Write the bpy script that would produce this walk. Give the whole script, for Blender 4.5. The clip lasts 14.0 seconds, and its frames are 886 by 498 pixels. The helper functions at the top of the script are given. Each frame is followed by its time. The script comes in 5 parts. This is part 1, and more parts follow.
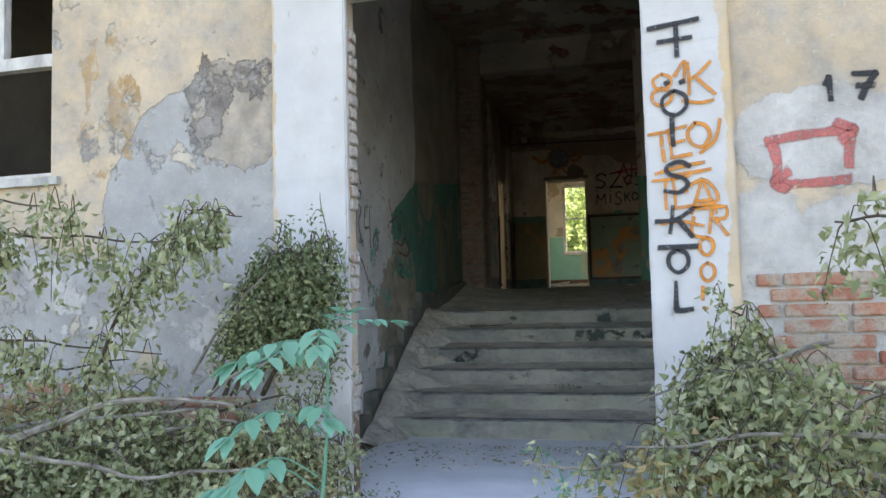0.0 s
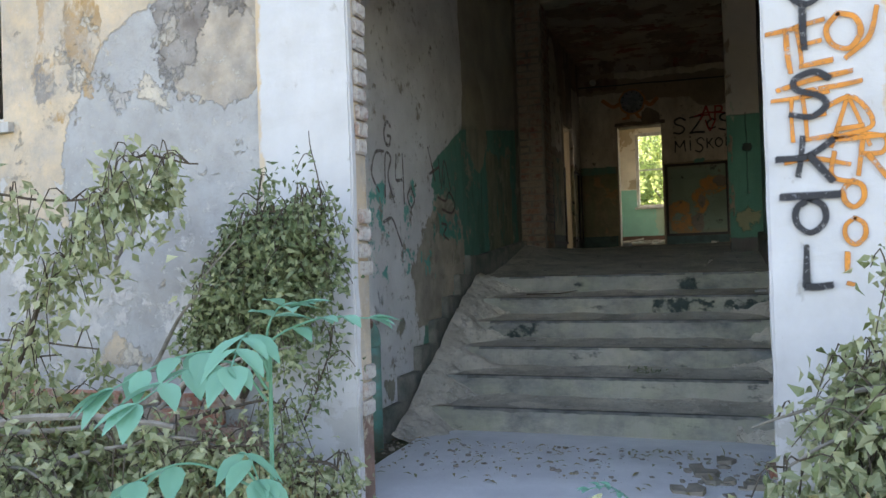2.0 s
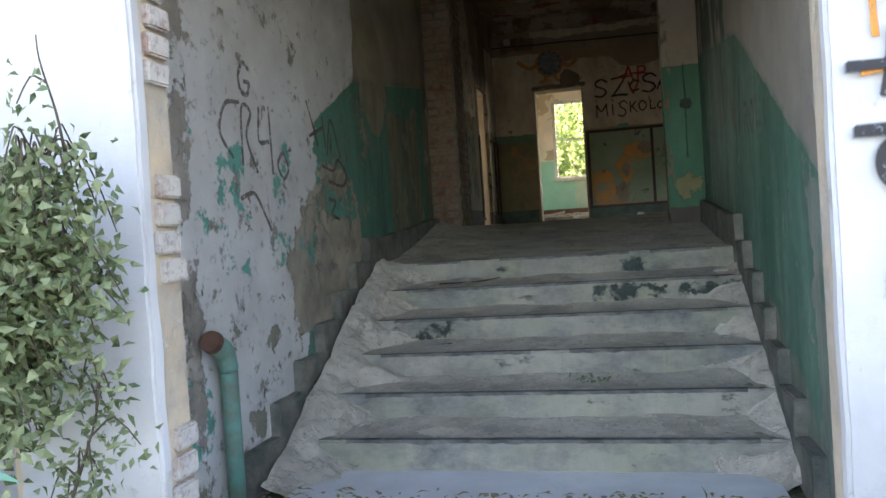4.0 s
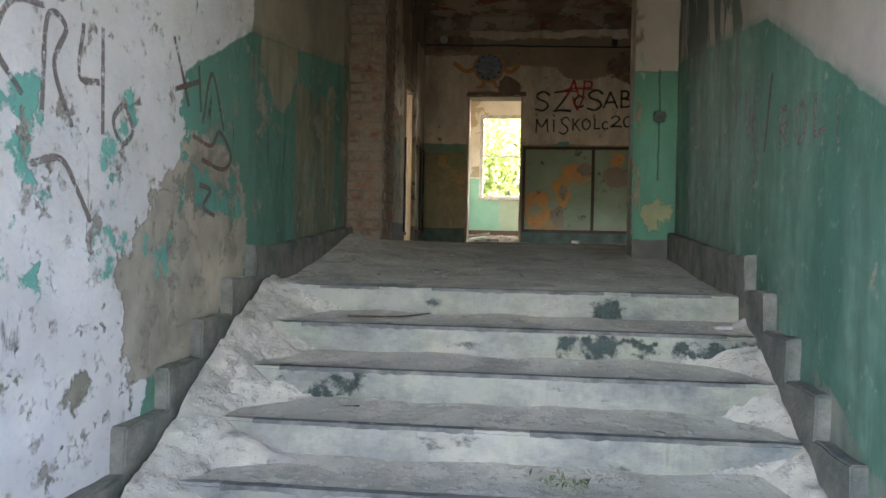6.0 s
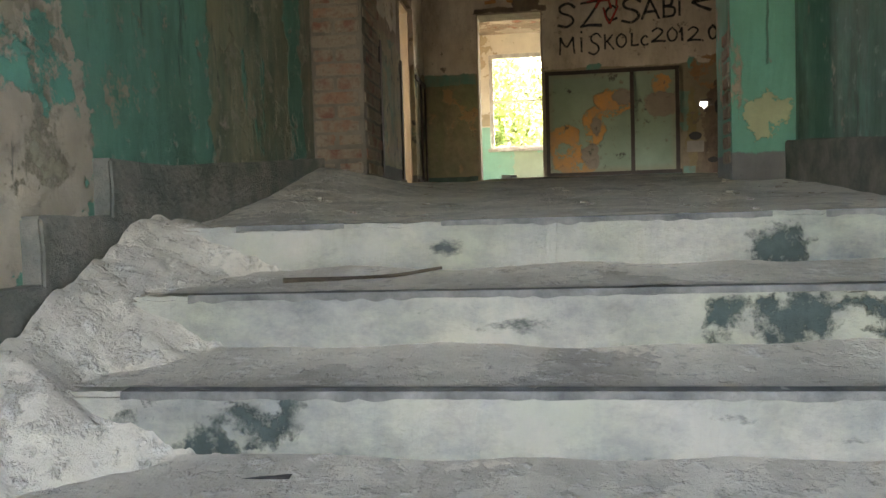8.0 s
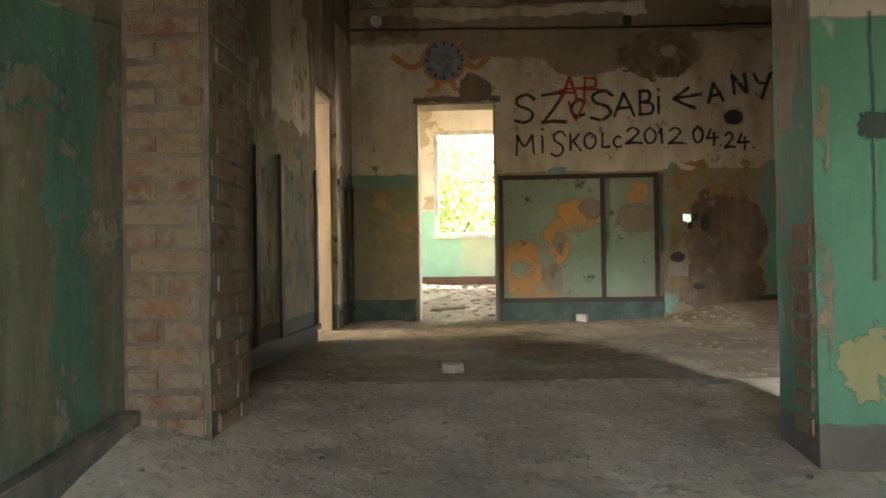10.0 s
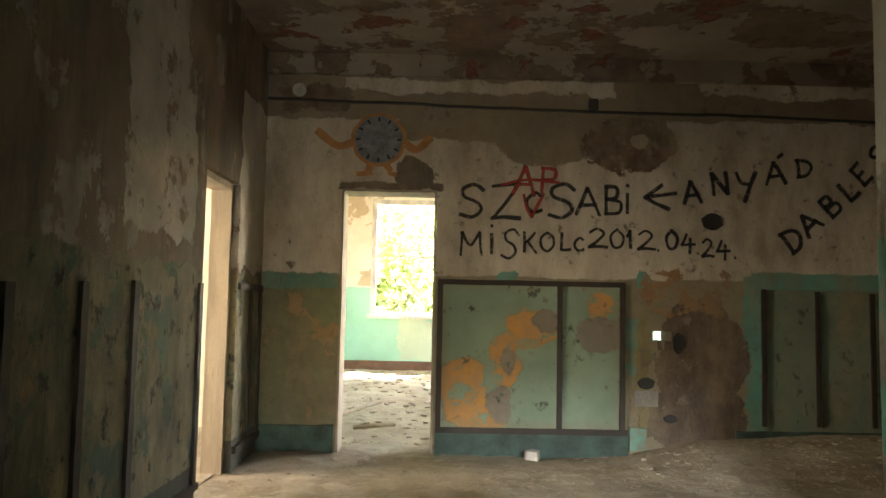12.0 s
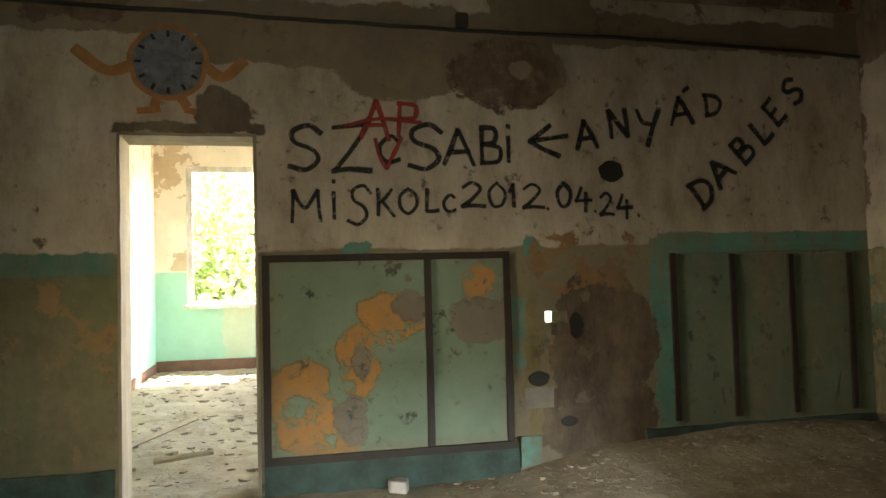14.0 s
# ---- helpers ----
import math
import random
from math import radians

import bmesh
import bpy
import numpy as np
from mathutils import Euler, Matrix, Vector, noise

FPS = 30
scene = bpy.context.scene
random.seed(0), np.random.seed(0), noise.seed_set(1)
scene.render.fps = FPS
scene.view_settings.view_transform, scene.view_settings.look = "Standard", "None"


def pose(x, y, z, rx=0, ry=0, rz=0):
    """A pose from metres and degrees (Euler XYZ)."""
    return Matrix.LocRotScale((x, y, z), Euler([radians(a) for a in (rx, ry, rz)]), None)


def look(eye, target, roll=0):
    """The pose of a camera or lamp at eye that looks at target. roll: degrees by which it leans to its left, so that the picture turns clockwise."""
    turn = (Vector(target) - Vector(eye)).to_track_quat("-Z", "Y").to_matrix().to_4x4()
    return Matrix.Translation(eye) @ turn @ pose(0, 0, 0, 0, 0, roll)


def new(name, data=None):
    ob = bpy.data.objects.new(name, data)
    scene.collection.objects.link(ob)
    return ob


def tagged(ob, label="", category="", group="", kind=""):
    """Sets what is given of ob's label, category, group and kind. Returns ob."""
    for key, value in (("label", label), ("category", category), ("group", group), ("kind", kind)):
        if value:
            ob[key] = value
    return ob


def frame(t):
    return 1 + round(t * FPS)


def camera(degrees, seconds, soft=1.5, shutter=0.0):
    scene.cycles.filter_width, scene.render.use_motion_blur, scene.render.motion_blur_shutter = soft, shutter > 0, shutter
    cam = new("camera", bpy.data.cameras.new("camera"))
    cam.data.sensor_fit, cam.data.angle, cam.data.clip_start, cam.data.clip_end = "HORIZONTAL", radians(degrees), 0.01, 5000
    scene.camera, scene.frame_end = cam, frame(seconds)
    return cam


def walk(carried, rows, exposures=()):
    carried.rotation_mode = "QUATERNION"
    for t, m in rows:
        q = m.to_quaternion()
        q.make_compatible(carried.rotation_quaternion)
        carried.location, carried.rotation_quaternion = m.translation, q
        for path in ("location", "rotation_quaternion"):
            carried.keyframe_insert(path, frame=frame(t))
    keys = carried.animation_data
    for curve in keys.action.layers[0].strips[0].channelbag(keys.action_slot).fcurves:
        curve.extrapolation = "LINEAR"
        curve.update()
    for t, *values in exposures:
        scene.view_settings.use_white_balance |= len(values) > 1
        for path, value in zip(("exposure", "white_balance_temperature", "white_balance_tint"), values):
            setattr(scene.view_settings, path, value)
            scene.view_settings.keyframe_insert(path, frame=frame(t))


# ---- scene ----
cam = camera(60.0, 14.0)
PATH = [
    (0, (1.768, -8.099, 1.133), (1.276, -6.165, 1.265), -1.4),
    (0.5, (1.788, -7.867, 1.149), (1.074, -6.008, 1.336), 0.9),
    (1, (1.738, -7.56, 1.152), (0.976, -5.714, 1.259), 2.7),
    (1.5, (1.692, -7.283, 1.167), (1.051, -5.389, 1.231), -1.3),
    (2, (1.636, -6.932, 1.199), (0.967, -5.048, 1.223), -1.9),
    (2.5, (1.557, -6.689, 1.206), (0.901, -4.8, 1.23), 2.8),
    (3, (1.467, -6.36, 1.222), (0.978, -4.421, 1.231), -1.0),
    (3.2, (1.45, -6.214, 1.226), (0.953, -4.277, 1.191), -3.1),
    (5.3, (1.13, -4.711, 1.223), (0.738, -2.75, 1.168), -2.1),
    (5.5, (1.086, -4.588, 1.229), (0.704, -2.625, 1.195), -0.8),
    (6, (0.99, -4.192, 1.239), (0.761, -2.205, 1.229), 1.2),
    (6.5, (0.921, -3.745, 1.235), (0.782, -1.75, 1.198), -1.9),
    (7, (0.866, -3.296, 1.189), (0.705, -1.303, 1.18), -2.3),
    (7.5, (0.771, -2.776, 1.098), (0.613, -0.783, 1.077), 0.6),
    (8, (0.741, -2.244, 1.015), (0.486, -0.262, 0.93), -1.7),
    (8.5, (0.719, -1.677, 1.085), (0.554, 0.315, 1.017), -2.7),
    (8.7, (0.712, -1.475, 1.165), (0.61, 0.52, 1.2), -2.4),
    (10.8, (0.698, 0.139, 2.21), (0.591, 2.136, 2.233), 0.2),
    (11, (0.762, 0.292, 2.252), (0.727, 2.291, 2.271), 0.4),
    (11.5, (0.801, 0.578, 2.39), (0.819, 2.572, 2.538), 1.2),
    (12, (0.79, 0.813, 2.505), (0.814, 2.807, 2.654), 1.1),
    (12.5, (0.813, 1.22, 2.516), (0.859, 3.219, 2.477), -0.3),
    (13, (0.782, 1.587, 2.493), (0.896, 3.582, 2.406), 0.1),
    (13.5, (0.879, 2.019, 2.526), (1.165, 3.996, 2.624), 0.9),
    (14, (0.887, 2.471, 2.524), (1.325, 4.42, 2.618), -1.6),
]
# sky light outside, brighter picture once indoors
EXPOSURES = [(0, 2.45, 7700, 17), (3, 2.75, 7700, 17), (5.5, 4.0, 7700, 22), (7.5, 4.35, 8300, 22), (8.7, 4.4, 8600, 22), (11, 5.15, 8500, 22), (12.5, 5.15, 8300, 15), (14, 5.05, 8200, 13)]
walk(cam, [(t, look(eye, target, roll)) for t, eye, target, roll in PATH], EXPOSURES)

# ---- light ----
SUN_ELEV, SUN_AZ = radians(52), radians(20)
world = bpy.data.worlds.new("world")
scene.world = world
world.use_nodes = True
wn = world.node_tree.nodes
sky = wn.new("ShaderNodeTexSky")
sky.sky_type, sky.sun_disc = "NISHITA", False
sky.sun_elevation, sky.sun_rotation = SUN_ELEV, SUN_AZ
world.node_tree.links.new(sky.outputs[0], wn["Background"].inputs[0])
wn["Background"].inputs[1].default_value = 0.15
sun = new("sun", bpy.data.lights.new("sun", "SUN"))
sun.data.energy, sun.data.angle, sun.data.color = 4.0, radians(0.6), (1.0, 0.94, 0.85)
sun.matrix_world = look((10 * math.sin(SUN_AZ), 10 * math.cos(SUN_AZ), 10 * math.tan(SUN_ELEV)), (0, 0, 0))


def daylight_lamp(x, y, z, way, width, height, power, colour):
    """An added area lamp that stands in for daylight at a window opening."""
    lamp = new("daylight_lamp", bpy.data.lights.new("daylight_lamp", "AREA"))
    lamp.data.shape, lamp.data.size, lamp.data.size_y, lamp.data.energy, lamp.data.color = "RECTANGLE", width, height, power, colour
    lamp.matrix_world = look((x, y, z), (x + way[0], y + way[1], z + way[2]))


daylight_lamp(-5.08, 5.4, 3.15, (1, 0, -0.15), 2.3, 2.0, 14, (1.0, 0.93, 0.82))
daylight_lamp(3.95, -3.2, 3.3, (-0.2, 1, -0.3), 0.5, 1.0, 28, (0.70, 0.85, 1.0))
# added lamp at an unseen side opening, to brighten the far room
daylight_lamp(4.15, 11.5, 3.1, (-1, 0, -0.2), 2.2, 1.9, 4.0, (1.0, 0.97, 0.9))


# ---- materials ----
class Nodes:
    """Small helper round a node tree: positions, noise, shapes and layers."""

    def __init__(self, name, axis="x"):
        self.mat = bpy.data.materials.new(name)
        self.mat.use_nodes = True
        self.tree = self.mat.node_tree
        self.shader = self.tree.nodes["Principled BSDF"]
        self.pos = self.add("ShaderNodeNewGeometry").outputs["Position"]
        self.axis = axis
        self.warps = {}

    def add(self, kind):
        return self.tree.nodes.new(kind)

    def link(self, a, b):
        if isinstance(a, (int, float, tuple)):
            b.default_value = a
        else:
            self.tree.links.new(a, b)

    def math(self, op, a, b=0.0, clamp=False):
        n = self.add("ShaderNodeMath")
        n.operation, n.use_clamp = op, clamp
        self.link(a, n.inputs[0])
        self.link(b, n.inputs[1])
        return n.outputs[0]

    def noise(self, scale, detail=6.0, rough=0.6, stretch=None, shift=0.0):
        n = self.add("ShaderNodeTexNoise")
        n.inputs["Scale"].default_value, n.inputs["Detail"].default_value, n.inputs["Roughness"].default_value = scale, detail, rough
        m = self.add("ShaderNodeMapping")
        m.inputs["Location"].default_value = (shift, shift * 0.7, shift * 1.3)
        if stretch:
            m.inputs["Scale"].default_value = stretch
        self.link(self.pos, m.inputs[0])
        self.link(m.outputs[0], n.inputs["Vector"])
        return n.outputs["Fac"]

    def uz(self, amount=0.1, scale=3.0):
        """The two coordinates along the wall, bent by noise so that edges come out ragged."""
        if (amount, scale) not in self.warps:
            s = self.add("ShaderNodeSeparateXYZ")
            self.link(self.pos, s.inputs[0])
            out = []
            for i, socket in enumerate((s.outputs["XYZ".index(self.axis.upper())], s.outputs[2])):
                w = self.math("SUBTRACT", self.noise(scale, 9, 0.68, shift=7.3 * (i + 1)), 0.5)
                out.append(self.math("ADD", socket, self.math("MULTIPLY", w, amount * 4)))
            self.warps[(amount, scale)] = out
        return self.warps[(amount, scale)]

    def ell(self, cu, cz, ru, rz, amount=0.1, scale=3.0):
        u, z = self.uz(amount, scale)
        a = self.math("POWER", self.math("DIVIDE", self.math("SUBTRACT", u, cu), ru), 2.0)
        b = self.math("POWER", self.math("DIVIDE", self.math("SUBTRACT", z, cz), rz), 2.0)
        return self.math("MULTIPLY", self.math("SUBTRACT", 1.0, self.math("ADD", a, b)), min(ru, rz) * 0.5)

    def half(self, a, b, c, amount=0.1, scale=3.0):
        """Inside where a * u + b * z < c."""
        u, z = self.uz(amount, scale)
        k = math.hypot(a, b)
        return self.math("SUBTRACT", c / k, self.math("ADD", self.math("MULTIPLY", u, a / k), self.math("MULTIPLY", z, b / k)))

    def rect(self, u0, u1, z0, z1, amount=0.1, scale=3.0):
        s = [self.half(-1, 0, -u0, amount, scale), self.half(1, 0, u1, amount, scale), self.half(0, -1, -z0, amount, scale), self.half(0, 1, z1, amount, scale)]
        return self.all(*s)

    def spots(self, scale, above, detail=7, rough=0.65, stretch=None, shift=0.0):
        return self.math("MULTIPLY", self.math("SUBTRACT", self.noise(scale, detail, rough, stretch, shift), above), 1.2 / scale)

    def all(self, *s):
        out = s[0]
        for x in s[1:]:
            out = self.math("MINIMUM", out, x)
        return out

    def any(self, *s):
        out = s[0]
        for x in s[1:]:
            out = self.math("MAXIMUM", out, x)
        return out

    def not_(self, s):
        return self.math("MULTIPLY", s, -1.0)

    def mask(self, s, soft=0.006):
        return self.math("ADD", self.math("MULTIPLY", s, 0.5 / soft), 0.5, clamp=True)

    def mix(self, f, a, b):
        n = self.add("ShaderNodeMix")
        n.data_type = "RGBA"
        self.link(f, n.inputs[0])
        self.link(col(a), n.inputs[6])
        self.link(col(b), n.inputs[7])
        return n.outputs[2]

    def vary(self, c, amount=0.25, scale=2.2, fine=26.0, tint=None, stretch=None):
        """A colour broken up by broad stains and fine grain."""
        dark = tint or tuple(v * (1 - 1.6 * amount) for v in c)
        broad = self.ramp(self.noise(scale, 5, 0.6, stretch, shift=3.1), 0.35, 0.68)
        out = self.mix(broad, c, dark)
        grain = self.ramp(self.noise(fine, 4, 0.7, shift=11.0), 0.3, 0.7)
        return self.mix(self.math("MULTIPLY", grain, 0.35), out, tuple(v * (1 - amount) for v in c))

    def ramp(self, v, lo, hi):
        n = self.add("ShaderNodeMapRange")
        n.inputs[1].default_value, n.inputs[2].default_value = lo, hi
        self.link(v, n.inputs[0])
        return n.outputs[0]

    def finish(self, colour, rough=0.85, height=None, strength=0.6, distance=0.02):
        self.link(colour, self.shader.inputs["Base Color"])
        self.link(rough, self.shader.inputs["Roughness"])
        if height is not None:
            b = self.add("ShaderNodeBump")
            b.inputs["Strength"].default_value, b.inputs["Distance"].default_value = strength, distance
            self.link(height, b.inputs["Height"])
            self.link(b.outputs[0], self.shader.inputs["Normal"])
        return self.mat

    def layers(self, base, rows, rough=0.85, strength=0.7, distance=0.02):
        """Layers laid over a base: rows of (signed shape, colour, thickness)."""
        colour, height = base, self.math("MULTIPLY", self.noise(18, 8, 0.7), 0.35)
        for shape, c, thick in rows:
            m = self.mask(shape)
            colour = self.mix(m, colour, c)
            height = self.math("ADD", height, self.math("MULTIPLY", m, thick))
        return self.finish(colour, rough, height, strength, distance)


def col(c):
    return (*c, 1.0) if isinstance(c, tuple) and len(c) == 3 else c


def plain(name, c, rough=0.8, amount=0.25, scale=2.2, fine=26.0, bump=0.4, distance=0.01, metal=0.0, tint=None, stretch=None):
    n = Nodes(name)
    n.shader.inputs["Metallic"].default_value = metal
    return n.finish(n.vary(c, amount, scale, fine, tint, stretch), rough, n.noise(fine * 0.8, 8, 0.7, stretch), bump, distance)


def spray(name, c, amount=0.3, thin=0.40):
    """Sprayed paint, worn through in specks."""
    n = Nodes(name)
    att = n.add("ShaderNodeAttribute")
    att.attribute_name = "cover"
    worn = n.ramp(n.noise(34, 6, 0.75, shift=2.0), thin - 0.1, thin + 0.1)
    n.link(n.math("MULTIPLY", n.ramp(att.outputs["Fac"], 0.08, 0.8), worn), n.shader.inputs["Alpha"])
    return n.finish(n.vary(c, amount, 9, 60), 0.7)


GREEN, ORANGE = (0.105, 0.31, 0.23), (0.62, 0.30, 0.09)


def facade_material():
    n = Nodes("facade_plaster", "x")
    cream = n.vary((0.68, 0.53, 0.36), 0.2, 1.6, 40)
    grey = n.vary((0.46, 0.46, 0.45), 0.2, 2.5, 60)
    pale = n.vary((0.62, 0.60, 0.57), 0.18, 3, 50)
    rows = [
        (n.any(n.ell(-0.95, 1.6, 0.75, 1.05, 0.12, 1.8), n.ell(-0.55, 1.2, 0.5, 0.9, 0.12, 1.8), n.ell(-2.6, 1.0, 1.2, 0.55, 0.14, 2.0), n.rect(-9, -0.4, 0.0, 0.72, 0.12, 2)), grey, -0.25),
        (n.all(n.ell(-1.7, 1.15, 1.7, 0.55, 0.12, 2), n.spots(4, 0.55)), pale, 0.12),
        (n.ell(-0.72, 2.36, 0.34, 0.36, 0.15, 4), n.vary((0.52, 0.43, 0.33), 0.35, 8, 70), -0.3),
        (n.all(n.any(n.ell(-0.93, 2.46, 0.14, 0.32, 0.12, 5), n.ell(-0.6, 2.62, 0.16, 0.13, 0.1, 6)), n.spots(5, 0.45, shift=6.0)), n.vary((0.26, 0.22, 0.19), 0.3, 9, 60), -0.5),
        (n.all(n.spots(1.4, 0.63, 9, shift=15.0), n.half(1, 0, -0.4, 0.05, 2)), n.vary((0.5, 0.47, 0.44), 0.25, 4, 60), -0.35),
        (n.all(n.ell(-1.72, 2.5, 0.22, 0.5, 0.14, 4), n.spots(6, 0.5, stretch=(1, 1, 0.5))), n.vary((0.55, 0.33, 0.12), 0.25, 6, 50), -0.1),
        (n.all(n.ell(-1.75, 2.3, 0.12, 0.4, 0.1, 3), n.spots(6, 0.54, shift=4.0)), n.vary((0.24, 0.21, 0.18), 0.25, 6, 50), -0.12),
        (n.any(n.ell(2.45, 1.2, 0.24, 0.55, 0.08, 3), n.ell(3.3, 1.2, 0.9, 0.5, 0.1, 2), n.ell(2.75, 1.95, 0.45, 0.28, 0.08, 3)), pale, 0.15),
        (n.all(n.spots(2.6, 0.60, 10, 0.72, shift=41.0), n.half(1, 0, -0.4, 0.05, 2)), n.vary((0.66, 0.58, 0.46), 0.25, 6, 60), 0.25),
        (n.math("MULTIPLY", n.spots(4.5, 0.55, 10, 0.75, shift=44.0), 0.12), n.vary((0.40, 0.38, 0.35), 0.25, 9, 70), -0.12),
        (n.spots(16, 0.66, 8, shift=47.0), n.vary((0.68, 0.64, 0.57), 0.2), 0.2),
        (n.spots(9, 0.69), n.vary((0.5, 0.42, 0.33), 0.2), -0.1),
        (n.all(n.half(0, 1, 0.45, 0.1, 2), n.spots(3, 0.45, shift=9.0)), n.vary((0.33, 0.2, 0.15), 0.3, 8, 40), -0.3),
    ]
    return n.layers(cream, rows, 0.9, 0.9, 0.03)


def pilaster_material():
    n = Nodes("white_limewash", "x")
    base = n.vary((0.58, 0.58, 0.58), 0.12, 3, 50)
    rows = [
        (n.any(n.half(-1, 0, -2.245, 0.04, 4), n.half(1, 0, -0.425, 0.03, 6)), n.vary((0.66, 0.47, 0.26), 0.2, 4, 40), -0.15),
        (n.math("MULTIPLY", n.spots(2.5, 0.56, 9, 0.72, stretch=(1, 1, 0.5), shift=3.0), 0.06), n.vary((0.58, 0.56, 0.53), 0.2), 0.0),
        (n.spots(10, 0.67, stretch=(1, 1, 0.6)), n.vary((0.45, 0.42, 0.38), 0.2), -0.4),
        (n.all(n.half(0, 1, 0.55, 0.15, 2), n.spots(4, 0.5)), n.vary((0.52, 0.50, 0.46), 0.2), -0.2),
    ]
    return n.layers(base, rows, 0.8, 0.6, 0.015)


def stair_left_material():
    n = Nodes("stair_wall_peeled", "y")
    white = n.vary((0.78, 0.76, 0.74), 0.15, 2.4, 30, tint=(0.58, 0.55, 0.53))
    green = n.vary(GREEN, 0.3, 2.5, 30, tint=(0.11, 0.27, 0.20), stretch=(1, 1, 0.35))
    brown = n.vary((0.58, 0.50, 0.39), 0.3, 3, 40)
    dado = n.all(n.half(-0.51, 1, 2.45, 0.015, 5), n.half(-0.145, 1, 2.41, 0.015, 5))
    rows = [
        (n.all(dado, n.half(-1, 0.25, 1.35, 0.16, 2.2)), green, 0.3),
        (n.all(n.half(-1, 0, 0.05, 0.1, 2), n.not_(dado)), n.vary((0.44, 0.38, 0.28), 0.25, 2, 30), -0.1),
        (n.ell(-0.6, 1.3, 0.52, 0.46, 0.16, 3.2), brown, -0.6),
        (n.ell(-1.05, 1.0, 0.35, 0.4, 0.14, 3.2), n.vary((0.50, 0.44, 0.35), 0.3, 4, 40), -0.5),
        (n.all(dado, n.spots(2.3, 0.6, 9, shift=14.0)), n.vary((0.36, 0.33, 0.25), 0.25, 4, 40), -0.4),
        (n.ell(0.42, 2.55, 0.35, 0.5, 0.08, 3), n.vary((0.42, 0.36, 0.25), 0.2, 3, 30), -0.4),
        (n.all(n.rect(0.75, 1.75, 1.2, 2.3, 0.09, 3), n.spots(2.5, 0.38, stretch=(1, 1, 0.4))), n.vary((0.36, 0.34, 0.22), 0.4, 5, 40, tint=(0.13, 0.14, 0.09), stretch=(1, 1, 0.3)), -0.3),
        (n.all(n.half(1, 0, -0.9, 0.1, 2), n.spots(3.2, 0.60, shift=2.0), n.half(0, 1, 1.8, 0.1, 2)), n.vary((0.14, 0.46, 0.38), 0.15), 0.15),
        (n.all(n.half(1, 0, -0.7, 0.1, 2), n.spots(4.5, 0.62, shift=5.0)), n.vary((0.38, 0.33, 0.27), 0.25), -0.35),
        (n.all(n.half(1, 0, -1.2, 0.1, 2), n.half(-0.45, 1, 0.75, 0.12, 3)), n.vary((0.40, 0.38, 0.35), 0.3, 4, 40), -0.3),
        (n.all(n.half(1, 0, -2.42, 0.12, 2), n.spots(2.6, 0.47, 9, 0.72, shift=8.0)), n.vary((0.47, 0.41, 0.35), 0.3, 5, 40), -0.4),
        (n.all(n.half(-1, 0, -2.0, 0.1, 3)), n.vary((0.36, 0.30, 0.22), 0.3, 6, 30), -0.2),
        (n.all(n.spots(7, 0.66, stretch=(1, 1, 0.2)), dado), n.vary((0.05, 0.07, 0.06), 0.2), 0.0),
        (n.math("MULTIPLY", n.all(n.spots(2.4, 0.56, 10, 0.75, stretch=(1, 1, 0.2), shift=37.0), dado, n.half(-1, 0, 0.2, 0.1, 3)), 0.1), n.vary((0.07, 0.17, 0.12), 0.3, 9, 50), 0.0),
        (n.all(n.spots(4.2, 0.585, 10, 0.72, shift=51.0), dado, n.half(-1, 0, 0.6, 0.2, 3)), n.vary((0.40, 0.37, 0.27), 0.3, 7, 50), -0.35),
        (n.all(n.spots(3.4, 0.64, 10, 0.72, shift=57.0), n.half(1, 0, -0.3, 0.15, 2), n.half(0, 1, 1.7, 0.1, 3)), n.vary((0.33, 0.29, 0.23), 0.3, 7, 50), -0.45),
        (n.all(n.rect(-0.95, -0.2, 1.35, 1.6, 0.12, 4), n.spots(4, 0.47, shift=61.0)), n.vary((0.12, 0.40, 0.31), 0.25, 6, 40), 0.3),
        (n.all(n.half(1, 0, -2.7, 0.06, 3), n.half(0, -1, -1.35, 0.1, 3), n.spots(5, 0.5, shift=63.0)), n.vary((0.46, 0.24, 0.18), 0.3, 9, 50), -0.5),
        (n.spots(15, 0.66, 8, shift=66.0), n.vary((0.36, 0.31, 0.25), 0.25), -0.3),
    ]
    return n.layers(white, rows, 0.75, 0.9, 0.03)


